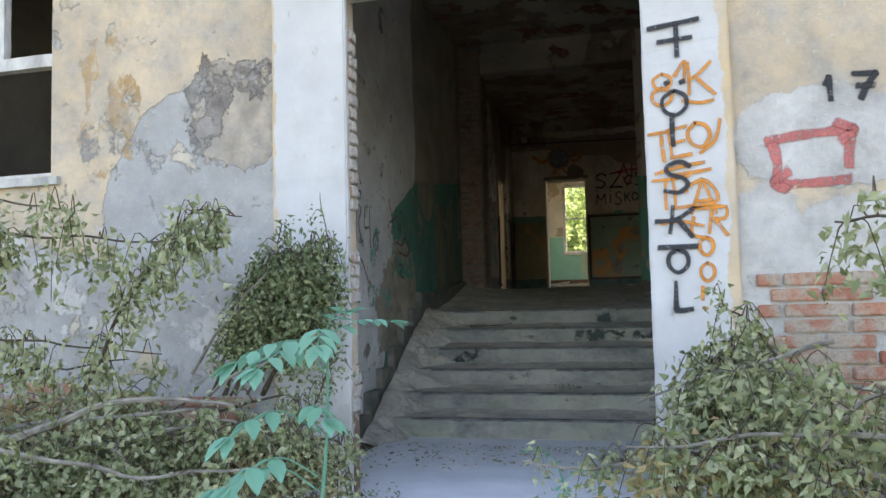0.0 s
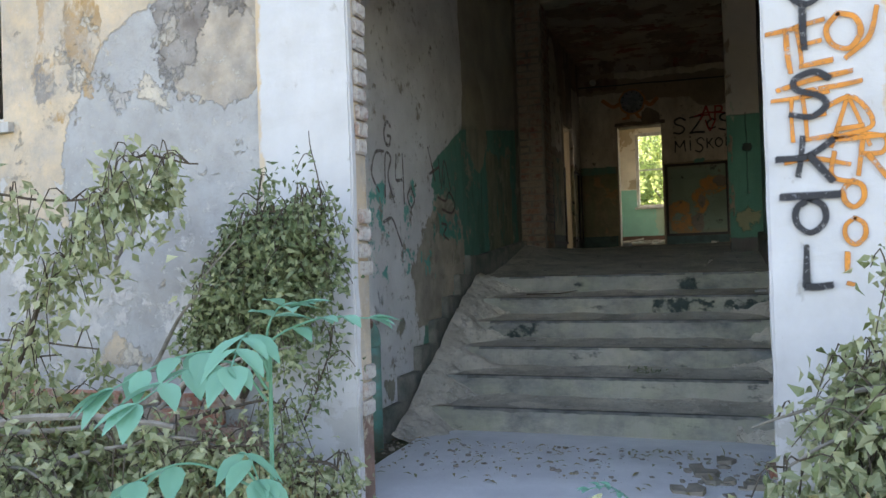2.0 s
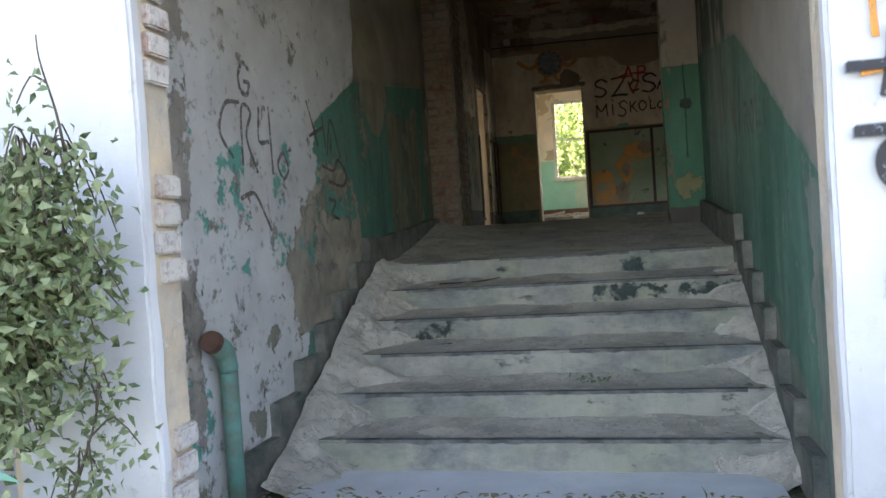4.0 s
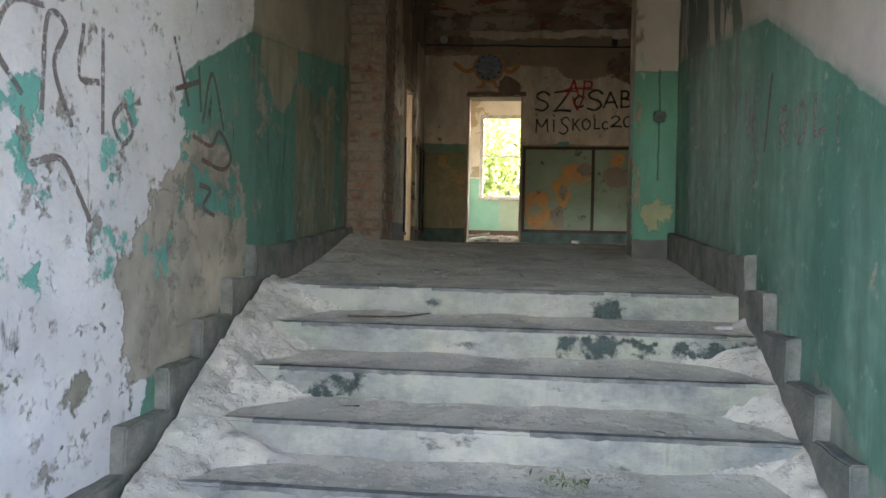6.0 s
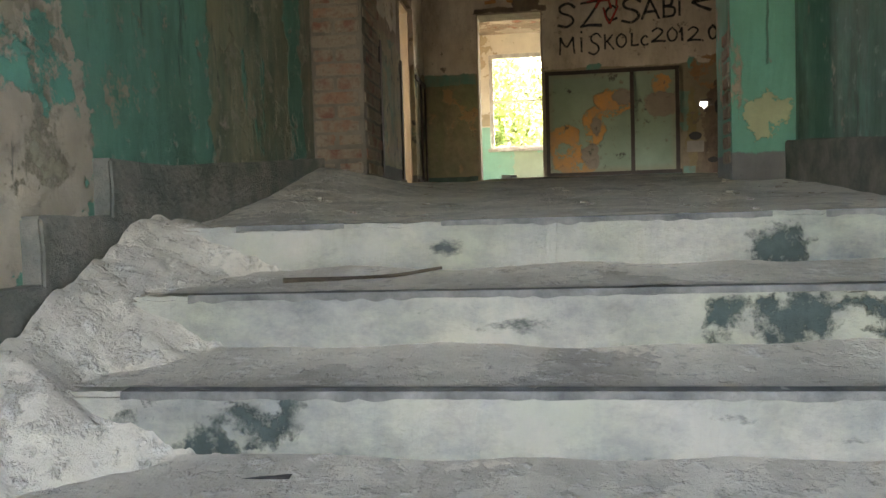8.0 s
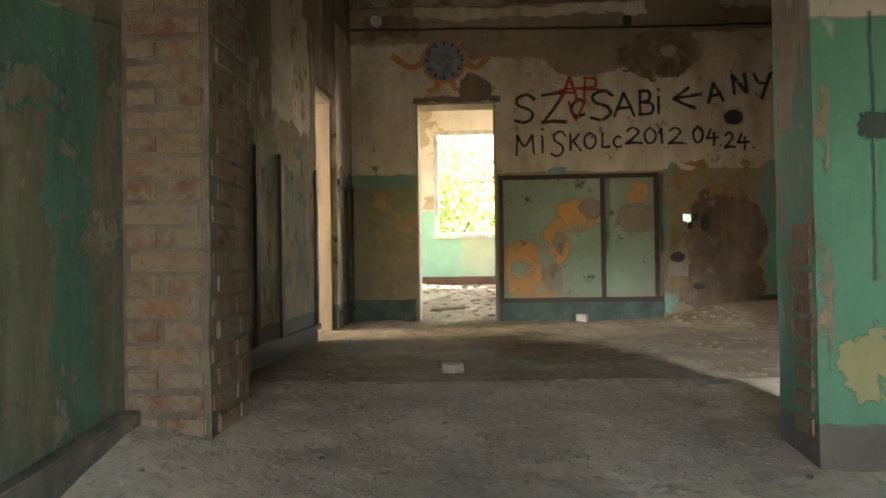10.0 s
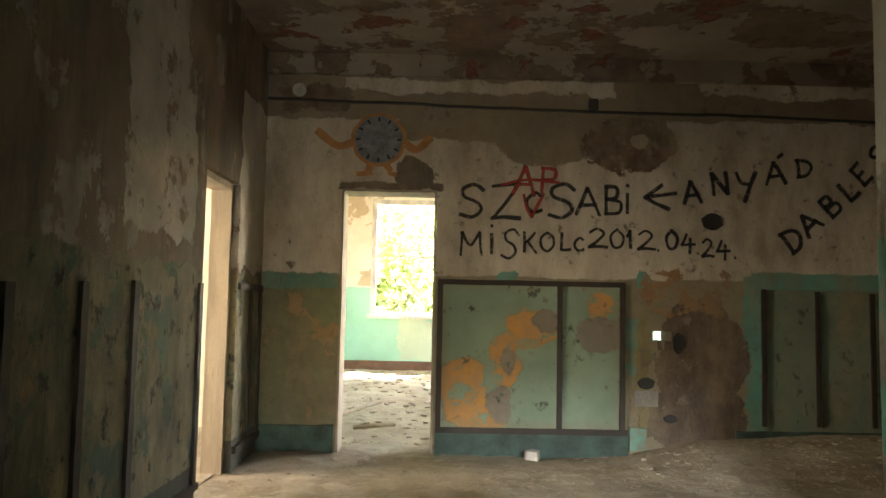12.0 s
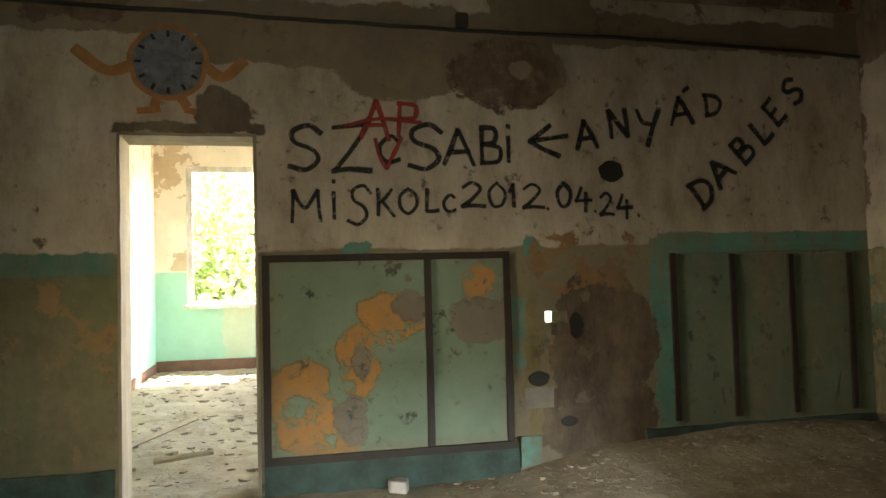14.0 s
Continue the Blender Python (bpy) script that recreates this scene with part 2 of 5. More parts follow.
def stair_right_material():
    n = Nodes("stair_wall_green", "y")
    white = n.vary((0.50, 0.45, 0.39), 0.2, 2.4, 30)
    green = n.vary((0.09, 0.27, 0.195), 0.25, 1.6, 30, tint=(0.045, 0.16, 0.115), stretch=(1, 1, 0.4))
    dado = n.all(n.half(-0.51, 1, 2.5, 0.015, 5), n.half(-0.145, 1, 2.43, 0.015, 5))
    rows = [
        (dado, green, 0.3),
        (n.all(n.half(-0.51, 1, 1.28, 0.1, 3), n.half(1, 0, -0.9, 0.1, 3)), n.vary((0.40, 0.33, 0.27), 0.25, 4, 40), -0.4),
        (n.all(n.half(1, 0, -2.0, 0.15, 2), n.spots(2.5, 0.42)), n.vary((0.5, 0.45, 0.4), 0.25), -0.3),
        (n.all(n.half(-1, 0, -0.3, 0.15, 2), n.spots(3, 0.5, stretch=(1, 1, 0.25))), n.vary((0.08, 0.12, 0.09), 0.2), 0.0),
        (n.math("MULTIPLY", n.all(n.spots(2.2, 0.52, 10, 0.72, stretch=(1, 1, 0.22), shift=5.0), dado), 0.1), n.vary((0.24, 0.42, 0.33), 0.25, 9, 60), 0.0),
        (n.math("MULTIPLY", n.all(n.spots(3.4, 0.56, 10, 0.72, stretch=(1, 1, 0.15), shift=9.0), dado), 0.12), n.vary((0.06, 0.17, 0.12), 0.25, 9, 60), 0.0),
        (n.all(n.spots(6, 0.66, 9, shift=17.0), dado), n.vary((0.46, 0.42, 0.33), 0.25), -0.35),
        (n.all(n.spots(13, 0.66), dado), n.vary((0.32, 0.46, 0.37), 0.2), -0.2),
    ]
    return n.layers(white, rows, 0.55, 0.6, 0.02)


def green_pilaster_material():
    n = Nodes("green_pilaster_paint", "x")
    base = n.vary((0.50, 0.44, 0.35), 0.15, 2, 30)
    rows = [
        (n.half(0, 1, 2.685, 0.008, 5), n.vary((0.085, 0.29, 0.19), 0.25, 2.5, 30, tint=(0.05, 0.17, 0.11), stretch=(1, 1, 0.4)), 0.3),
        (n.all(n.half(1, 0, 1.85, 0.03, 4), n.spots(3.5, 0.54, 8, stretch=(1, 1, 0.5))), n.vary((0.33, 0.24, 0.16), 0.3, 6, 40), -0.4),
        (n.spots(4, 0.68, 9, stretch=(1, 1, 0.5), shift=3.0), n.vary((0.30, 0.40, 0.28), 0.25, 6, 40), -0.1),
        (n.ell(1.98, 1.52, 0.12, 0.12, 0.1, 7), n.vary((0.33, 0.33, 0.17), 0.2, 5, 40), -0.3),
        (n.any(n.ell(2.0, 2.32, 0.05, 0.05, 0.05, 9), n.rect(1.995, 2.003, 1.8, 2.7, 0.01, 4)), (0.03, 0.05, 0.04), -0.4),
        (n.half(0, 1, 1.32, 0.02, 4), n.vary((0.16, 0.15, 0.13), 0.3), 0.1),
        (n.spots(9, 0.70), n.vary((0.30, 0.25, 0.18), 0.3), -0.3),
    ]
    return n.layers(base, rows, 0.6, 0.7, 0.02)


def hall_left_material():
    n = Nodes("hall_wall_damp", "y")
    base = n.vary((0.32, 0.24, 0.17), 0.3, 2.4, 30)
    rows = [
        (n.all(n.spots(1.7, 0.57, 9, shift=19.0), n.half(0, -1, -2.6, 0.05, 3)), n.vary((0.48, 0.42, 0.34), 0.3, 4, 30), 0.3),
        (n.math("MULTIPLY", n.spots(2.4, 0.55, 9, stretch=(1, 1, 0.25), shift=23.0), 0.15), n.vary((0.14, 0.11, 0.08), 0.3), -0.1),
        (n.any(n.rect(4.4, 5.45, 2.85, 3.75, 0.12, 3), n.ell(4.8, 3.85, 0.45, 0.7, 0.1, 3), n.rect(6.5, 7.3, 2.75, 4.1, 0.12, 3)), n.vary((0.56, 0.50, 0.42), 0.25, 3, 30), 0.35),
        (n.all(n.rect(4.3, 5.5, 2.8, 4.6, 0.1, 3), n.spots(4, 0.6, 9, shift=71.0)), n.vary((0.30, 0.23, 0.16), 0.3, 6, 40), -0.3),
        (n.half(0, 1, 2.72, 0.06, 3), n.vary((0.36, 0.32, 0.20), 0.35, 3, 30), 0.15),
        (n.all(n.half(0, 1, 2.72, 0.06, 3), n.spots(3.5, 0.56)), n.vary((0.14, 0.22, 0.16), 0.3), 0.1),
        (n.math("MULTIPLY", n.all(n.half(0, 1, 2.7, 0.06, 3), n.spots(4, 0.53, 10, 0.75, stretch=(1, 1, 0.35), shift=31.0)), 0.2), n.vary((0.16, 0.15, 0.09), 0.3), -0.2),
        (n.all(n.half(0, 1, 2.68, 0.06, 3), n.spots(6, 0.60, shift=3.0)), n.vary((0.07, 0.07, 0.05), 0.3), -0.2),
        (n.all(n.half(0, 1, 2.6, 0.06, 3), n.spots(4, 0.63, shift=6.0)), n.vary((0.38, 0.27, 0.14), 0.25), -0.15),
        (n.half(0, 1, 1.5, 0.02, 3), n.vary((0.10, 0.10, 0.08), 0.3), 0.1),
    ]
    return n.layers(base, rows, 0.8, 0.9, 0.03)


def hall_far_material():
    n = Nodes("hall_wall_painted", "x")
    cream = n.vary((0.70, 0.63, 0.53), 0.2, 2.2, 30, tint=(0.56, 0.49, 0.39))
    brown = n.vary((0.31, 0.25, 0.18), 0.25, 2.5, 40)
    blue_green = n.vary((0.13, 0.38, 0.31), 0.2, 3, 30)
    pale = n.vary((0.27, 0.37, 0.28), 0.2, 2.2, 26, tint=(0.20, 0.28, 0.20))
    brick = n.vary((0.20, 0.12, 0.085), 0.4, 9, 40)
    dado = n.half(0, 1, 2.76, 0.025, 3)
    panel = n.rect(0.86, 2.39, 1.5, 2.71, 0.002, 3)
    panel2 = n.rect(3.6, 6, 1.5, 2.7, 0.002, 3)
    rows = [
        (n.any(n.rect(0.5, 2.78, 3.93, 4.8, 0.05, 3), n.ell(1.72, 3.93, 0.42, 0.2, 0.06, 4), n.ell(2.45, 3.95, 0.42, 0.24, 0.05, 4), n.rect(-1, 0.6, 4.1, 4.8, 0.05, 3), n.rect(2.7, 6, 4.14, 4.8, 0.06, 3)), brown, -0.35),
        (n.any(n.rect(0.0, 2.35, 4.34, 4.46, 0.06, 3), n.rect(3.1, 5.0, 4.36, 4.5, 0.06, 3)), cream, 0.3),
        (n.all(n.ell(2.42, 3.92, 0.4, 0.24, 0.06, 4), n.spots(6, 0.44)), brick, -0.2),
        (n.ell(2.55, 3.96, 0.07, 0.06, 0.03, 6), n.vary((0.5, 0.42, 0.32), 0.2), 0.1),
        (n.ell(-0.25, 4.28, 0.32, 0.13, 0.08, 4), brick, -0.3),
        (n.any(n.ell(0.62, 3.62, 0.17, 0.16, 0.07, 4), n.rect(-0.02, 0.86, 3.49, 3.56, 0.04, 4)), n.vary((0.17, 0.13, 0.10), 0.3), -0.4),
        (dado, n.vary((0.30, 0.27, 0.18), 0.2, 2.5, 30), -0.1),
        (n.all(dado, n.rect(-0.75, 0.0, 1.3, 2.74, 0.05, 3)), n.vary((0.22, 0.24, 0.13), 0.3, 3, 30), 0.1),
        (n.all(n.rect(-0.75, 0.0, 1.3, 2.74, 0.05, 3), n.spots(3.4, 0.58)), n.vary((0.42, 0.26, 0.12), 0.2), -0.2),
        (n.rect(-0.75, -0.02, 2.64, 2.77, 0.03, 4), n.vary((0.12, 0.30, 0.24), 0.3), 0.1),
        (n.any(n.rect(2.42, 2.62, 2.0, 2.42, 0.12, 4), n.rect(3.44, 3.6, 1.4, 2.8, 0.08, 4), n.rect(3.5, 6, 2.69, 2.84, 0.02, 4), n.ell(1.42, 2.76, 0.08, 0.05, 0.05, 5), n.ell(2.57, 2.76, 0.06, 0.07, 0.05, 5)), blue_green, 0.25),
        (n.any(n.ell(3.08, 2.1, 0.4, 0.5, 0.1, 3), n.ell(3.0, 1.6, 0.45, 0.3, 0.1, 3)), n.vary((0.13, 0.09, 0.065), 0.3, 6, 40), -0.3),
        (n.all(n.ell(3.0, 2.68, 0.45, 0.22, 0.1, 3), n.spots(5, 0.5)), n.vary((0.40, 0.22, 0.10), 0.3), -0.1),
        (n.ell(2.57, 1.95, 0.07, 0.5, 0.05, 5), n.vary((0.30, 0.26, 0.10), 0.3), 0.0),
        (panel, pale, 0.2),
        # the panel green again, darkened: the dim hall end's shade is in the colour
        (panel2, n.vary((0.20, 0.27, 0.19), 0.2, 2.2, 26), 0.2),
        (n.all(panel, n.any(n.ell(1.06, 1.8, 0.2, 0.3, 0.07, 7), n.ell(1.2, 1.62, 0.25, 0.14, 0.06, 7), n.ell(1.41, 2.06, 0.13, 0.22, 0.06, 7), n.ell(1.65, 2.36, 0.24, 0.14, 0.07, 7), n.ell(1.62, 2.24, 0.16, 0.08, 0.05, 7), n.ell(2.22, 2.52, 0.12, 0.13, 0.06, 7)), n.spots(5, 0.43, shift=21.0)), n.vary(ORANGE, 0.25, 9, 40, tint=(0.45, 0.27, 0.13)), -0.4),
        (n.all(panel, n.any(n.ell(1.36, 1.68, 0.1, 0.16, 0.05, 5), n.ell(1.44, 2.05, 0.06, 0.12, 0.04, 5), n.ell(1.75, 2.39, 0.12, 0.09, 0.05, 5), n.ell(2.2, 2.28, 0.22, 0.15, 0.06, 4))), n.vary((0.30, 0.26, 0.21), 0.25), -0.35),
        (n.all(n.any(panel, panel2), n.spots(6, 0.64, shift=2.0)), n.vary((0.09, 0.10, 0.08), 0.2), -0.1),
        (n.all(panel2, n.spots(4, 0.63, stretch=(1, 1, 0.3), shift=6.0)), n.vary((0.07, 0.08, 0.06), 0.2), 0.0),
        (n.math("MULTIPLY", n.all(n.spots(2.2, 0.55, 10, 0.75, stretch=(1, 1, 0.4), shift=27.0), n.not_(panel)), 0.07), n.vary((0.36, 0.28, 0.19), 0.25, 8, 50), -0.1),
        (n.spots(11, 0.665, 8, shift=33.0), n.vary((0.22, 0.17, 0.12), 0.25), -0.25),
        (n.all(n.spots(5, 0.66, shift=12.0), n.not_(panel)), n.vary((0.24, 0.19, 0.14), 0.2), -0.2),
    ]
    return n.layers(cream, rows, 0.8, 0.8, 0.02)


def far_room_material():
    n = Nodes("far_room_paint", "x")
    base = n.vary((0.72, 0.66, 0.56), 0.15, 2, 26)
    rows = [
        (n.half(0, 1, 2.80, 0.02, 3), n.vary((0.28, 0.55, 0.45), 0.12, 2, 26), 0.1),
        (n.all(n.spots(1.6, 0.56), n.half(0, -1, -2.82, 0.02, 3)), n.vary((0.52, 0.42, 0.29), 0.2), -0.3),
        (n.all(n.rect(0.25, 1.6, 1.6, 2.3, 0.1, 3)), n.vary((0.42, 0.52, 0.40), 0.15), 0.0),
        (n.spots(8, 0.69), n.vary((0.45, 0.38, 0.28), 0.2), -0.3),
    ]
    return n.layers(base, rows, 0.7, 0.6, 0.02)


def ceiling_material():
    n = Nodes("ceiling_plaster", "x")
    base = n.vary((0.42, 0.36, 0.29), 0.25, 1.4, 30)
    rows = [
        (n.spots(1.1, 0.50, 9), n.vary((0.26, 0.19, 0.14), 0.3, 5, 40), -0.5),
        (n.spots(2.3, 0.60, 9, shift=4.0), n.vary((0.27, 0.11, 0.07), 0.3, 7, 40), -0.7),
    ]
    return n.layers(base, rows, 0.9, 0.9, 0.03)


def dirt_material(name, a, b, speck):
    n = Nodes(name)
    rows = [
        (n.spots(2.0, 0.52, 8), n.vary(b, 0.25, 5, 40), 0.1),
        (n.spots(16, 0.64, 5), n.vary(speck, 0.2, 20, 90), 0.3),
        (n.spots(26, 0.68, 4, shift=3.0), n.vary(tuple(v * 0.45 for v in a), 0.2), -0.2),
    ]
    return n.layers(n.vary(a, 0.25, 3, 60), rows, 0.95, 0.9, 0.03)


def step_material():
    n = Nodes("worn_terrazzo_concrete", "x")
    dust = n.vary((0.54, 0.50, 0.41), 0.2, 3, 60, tint=(0.42, 0.39, 0.32), stretch=(1, 1, 0.5))
    grey = n.vary((0.44, 0.43, 0.39), 0.3, 3, 40, tint=(0.27, 0.28, 0.26))
    rows = [
        (n.math("MULTIPLY", n.spots(2.2, 0.45, 10, 0.75, shift=1.0), 0.06), dust, 0.15),
        (n.math("MULTIPLY", n.spots(1.8, 0.6, 8, shift=5.0), 0.05), n.vary((0.42, 0.44, 0.30), 0.2), 0.05),
        (n.math("MULTIPLY", n.spots(3.0, 0.56, 10, 0.75, stretch=(0.6, 1, 1), shift=2.0), 0.12), n.vary((0.22, 0.24, 0.24), 0.3, 8, 50), -0.3),
        (n.all(n.any(n.rect(1.15, 2.1, 0.70, 0.79, 0.05, 8), n.ell(1.4, 0.91, 0.09, 0.05, 0.08, 8), n.ell(0.0, 0.57, 0.22, 0.05, 0.08, 8)), n.spots(7, 0.47, shift=8.0)), n.vary((0.07, 0.10, 0.09), 0.3, 12, 60), -0.5),
        (n.spots(7.0, 0.66, 8, stretch=(0.5, 1, 1), shift=2.0), n.vary((0.12, 0.14, 0.13), 0.3), -0.3),
    ]
    return n.layers(grey, rows, 0.85, 0.8, 0.02)


def brick_material(name="old_brick", bare=0.49, clean=(0.30, 0.10, 0.06), pale=(0.46, 0.22, 0.14), film=(0.40, 0.33, 0.26)):
    n = Nodes(name)
    info = n.add("ShaderNodeObjectInfo")
    c = n.mix(n.ramp(info.outputs["Random"], 0.0, 1.0), clean, pale)
    c = n.mix(n.mask(n.spots(7, bare), 0.012), c, film)
    c = n.mix(n.ramp(n.noise(40, 6, 0.7), 0.5, 0.8), c, (0.14, 0.06, 0.04))
    return n.finish(c, 0.9, n.noise(30, 8, 0.7), 0.8, 0.015)


def leaf_material(name, a, b, rough=0.5, through_light=0.3):
    n = Nodes(name)
    g = n.add("ShaderNodeNewGeometry")
    c = n.mix(g.outputs["Random Per Island"], a, b)
    mat = n.finish(c, rough)
    tr = n.add("ShaderNodeBsdfTranslucent")
    n.link(c, tr.inputs[0])
    m = n.add("ShaderNodeMixShader")
    m.inputs[0].default_value = through_light
    n.tree.links.new(n.shader.outputs[0], m.inputs[1])
    n.tree.links.new(tr.outputs[0], m.inputs[2])
    n.tree.links.new(m.outputs[0], n.tree.nodes["Material Output"].inputs[0])
    return mat


M_FACADE, M_PILASTER = facade_material(), pilaster_material()
M_STAIR_L, M_STAIR_R, M_GREEN_PIL = stair_left_material(), stair_right_material(), green_pilaster_material()
M_HALL_L, M_HALL_FAR, M_FAR, M_CEIL = hall_left_material(), hall_far_material(), far_room_material(), ceiling_material()
M_STEP, M_BRICK = step_material(), brick_material()
M_BRICK_PIER = brick_material("dark_pier_brick", 0.45, (0.17, 0.065, 0.042), (0.27, 0.15, 0.095), (0.25, 0.20, 0.145))
M_BRICK_PALE = brick_material("plastered_brick", 0.40, (0.40, 0.24, 0.18), (0.48, 0.35, 0.28), (0.52, 0.48, 0.43))
M_MORTAR_PIER = plain("dark_pier_mortar", (0.24, 0.20, 0.155), 0.95, 0.35, 4, 50, 0.9, 0.02)
M_FLOOR = dirt_material("rubble_dirt_floor", (0.46, 0.40, 0.30), (0.37, 0.31, 0.22), (0.52, 0.48, 0.41))
M_DUST = dirt_material("plaster_dust", (0.70, 0.64, 0.53), (0.58, 0.53, 0.44), (0.76, 0.72, 0.64))
M_GROUND = dirt_material("dry_ground", (0.17, 0.15, 0.10), (0.09, 0.11, 0.04), (0.34, 0.31, 0.24))
M_SLAB = plain("entrance_slab", (0.82, 0.82, 0.82), 0.85, 0.12, 2.5, 40, 0.5)
M_MORTAR = plain("mortar", (0.40, 0.37, 0.32), 0.95, 0.25, 4, 50, 0.8, 0.02)
# one plaster in two tones: the darker copy carries the dark rooms' shade
M_ROOM = plain("shaded_room_plaster", (0.45, 0.42, 0.36), 0.9, 0.3, 1.2, 20, 0.6, 0.02)
M_ROOM_PALE = plain("lit_room_plaster", (0.72, 0.66, 0.56), 0.9, 0.2, 1.2, 20, 0.6, 0.02)
M_WINDOW = plain("peeling_white_wood", (0.66, 0.64, 0.60), 0.7, 0.35, 7, 60, 0.7, 0.01, stretch=(1, 1, 0.4))
M_FRAME = plain("bare_door_wood", (0.50, 0.42, 0.32), 0.75, 0.3, 5, 40, 0.7, 0.01, stretch=(1, 1, 0.2))
M_STRIP = plain("dark_brown_batten", (0.045, 0.03, 0.022), 0.6, 0.3, 8, 50, 0.4)
M_PLINTH = plain("dark_green_plinth", (0.12, 0.14, 0.12), 0.8, 0.4, 5, 40, 0.9, 0.02, tint=(0.34, 0.31, 0.26))
M_PLINTH_HALL = plain("hall_green_plinth", (0.06, 0.12, 0.10), 0.6, 0.4, 7, 40, 0.7, 0.015)
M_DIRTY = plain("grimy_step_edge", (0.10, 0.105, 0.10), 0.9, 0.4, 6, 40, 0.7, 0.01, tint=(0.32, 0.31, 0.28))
M_CRUMB = plain("dirty_plaster_crumbs", (0.40, 0.35, 0.28), 0.95, 0.3, 9, 60, 0.5)
M_SKIRT = plain("brown_skirting", (0.18, 0.09, 0.06), 0.8, 0.3, 6, 40, 0.5)
M_PIPE = plain("green_pipe_paint", (0.13, 0.36, 0.30), 0.5, 0.25, 9, 50, 0.4, tint=(0.20, 0.16, 0.10))
M_CABLE = plain("black_cable", (0.03, 0.028, 0.025), 0.6, 0.2)
M_BLACK, M_RED = spray("black_spray", (0.025, 0.025, 0.028), 0.3, 0.37), spray("red_spray", (0.50, 0.05, 0.04), 0.3, 0.38)
M_FADED = spray("faded_spray", (0.26, 0.21, 0.19), 0.3, 0.45)
M_MAROON = spray("maroon_spray", (0.24, 0.13, 0.12), 0.3, 0.44)
M_PINK = spray("pink_spray", (0.42, 0.34, 0.34), 0.3, 0.45)
M_ORANGE_SPRAY = spray("orange_spray", (0.72, 0.26, 0.03), 0.3, 0.38)
M_CLOCK_BLUE, M_CLOCK_TAN = plain("mural_blue_grey", (0.26, 0.29, 0.33), 0.8, 0.4, 14, 60, 0.3), plain("mural_tan", (0.55, 0.26, 0.10), 0.8, 0.3, 8, 60, 0.3)
M_RED_FADED = spray("faded_red_paint", (0.58, 0.16, 0.14), 0.3, 0.42)
M_SHARD = plain("plaster_shard", (0.60, 0.58, 0.54), 0.9, 0.3, 12, 60, 0.5)
M_BARK = plain("grey_bark", (0.30, 0.27, 0.22), 0.9, 0.4, 12, 60, 0.6)
M_TWIG = plain("dark_twig", (0.10, 0.075, 0.05), 0.9, 0.3, 12, 60, 0.5)
M_LEAF_WILT = leaf_material("wilted_leaves", (0.15, 0.19, 0.07), (0.44, 0.45, 0.27))
M_LEAF_DRY = leaf_material("dry_leaves", (0.36, 0.25, 0.11), (0.26, 0.27, 0.12))
M_LEAF_DARK = leaf_material("ivy_leaves", (0.07, 0.11, 0.04), (0.30, 0.34, 0.18))
M_LEAF_FRESH = leaf_material("fresh_leaves", (0.12, 0.31, 0.20), (0.19, 0.42, 0.29), 0.55)
M_LEAF_TREE = leaf_material("tree_leaves", (0.24, 0.33, 0.10), (0.50, 0.58, 0.26), 0.5, 0.6)


# ---- builders ----
def mesh_of(bm, name):
    data = bpy.data.meshes.new(name)
    bm.normal_update()
    bm.to_mesh(data)
    bm.free()
    return data


def part(name, bm, material, parent=None, label="", smooth=False):
    ob = new(name, mesh_of(bm, name) if isinstance(bm, bmesh.types.BMesh) else bm)
    if material and not ob.data.materials:
        ob.data.materials.append(material)
    if smooth:
        for p in ob.data.polygons:
            p.use_smooth = True
    if parent:
        ob.parent = parent
    return tagged(ob, label)


def base(name, label, category, group="", at=(0, 0, 0)):
    ob = new(name)
    ob.location = at
    return tagged(ob, label, category, group)


def setting(name, bm, material, label, smooth=False):
    return tagged(part(name, bm, material, smooth=smooth), label, kind="structure")


def bx(bm, x0, x1, y0, y1, z0, z1):
    v = [bm.verts.new((x, y, z)) for x in (x0, x1) for y in (y0, y1) for z in (z0, z1)]
    for f in ((0, 1, 3, 2), (4, 6, 7, 5), (0, 4, 5, 1), (2, 3, 7, 6), (0, 2, 6, 4), (1, 5, 7, 3)):
        bm.faces.new([v[i] for i in f])
    return bm


def box(*c, bevel=0.0, wear=0.0):
    bm = bx(bmesh.new(), *c)
    bmesh.ops.recalc_face_normals(bm, faces=bm.faces)
    if bevel:
        bmesh.ops.bevel(bm, geom=bm.edges[:], offset=bevel, segments=2, affect="EDGES")
    if wear:
        long = [e for e in bm.edges if e.calc_length() > 0.25]
        bmesh.ops.subdivide_edges(bm, edges=long, cuts=14, use_grid_fill=True)
        rough_up(bm, wear)
    return bm


def rough_up(bm, amount, scale=7.0):
    for v in bm.verts:
        v.co += amount * noise.noise_vector(v.co * scale) + 0.4 * amount * noise.noise_vector(v.co * scale * 3.7)


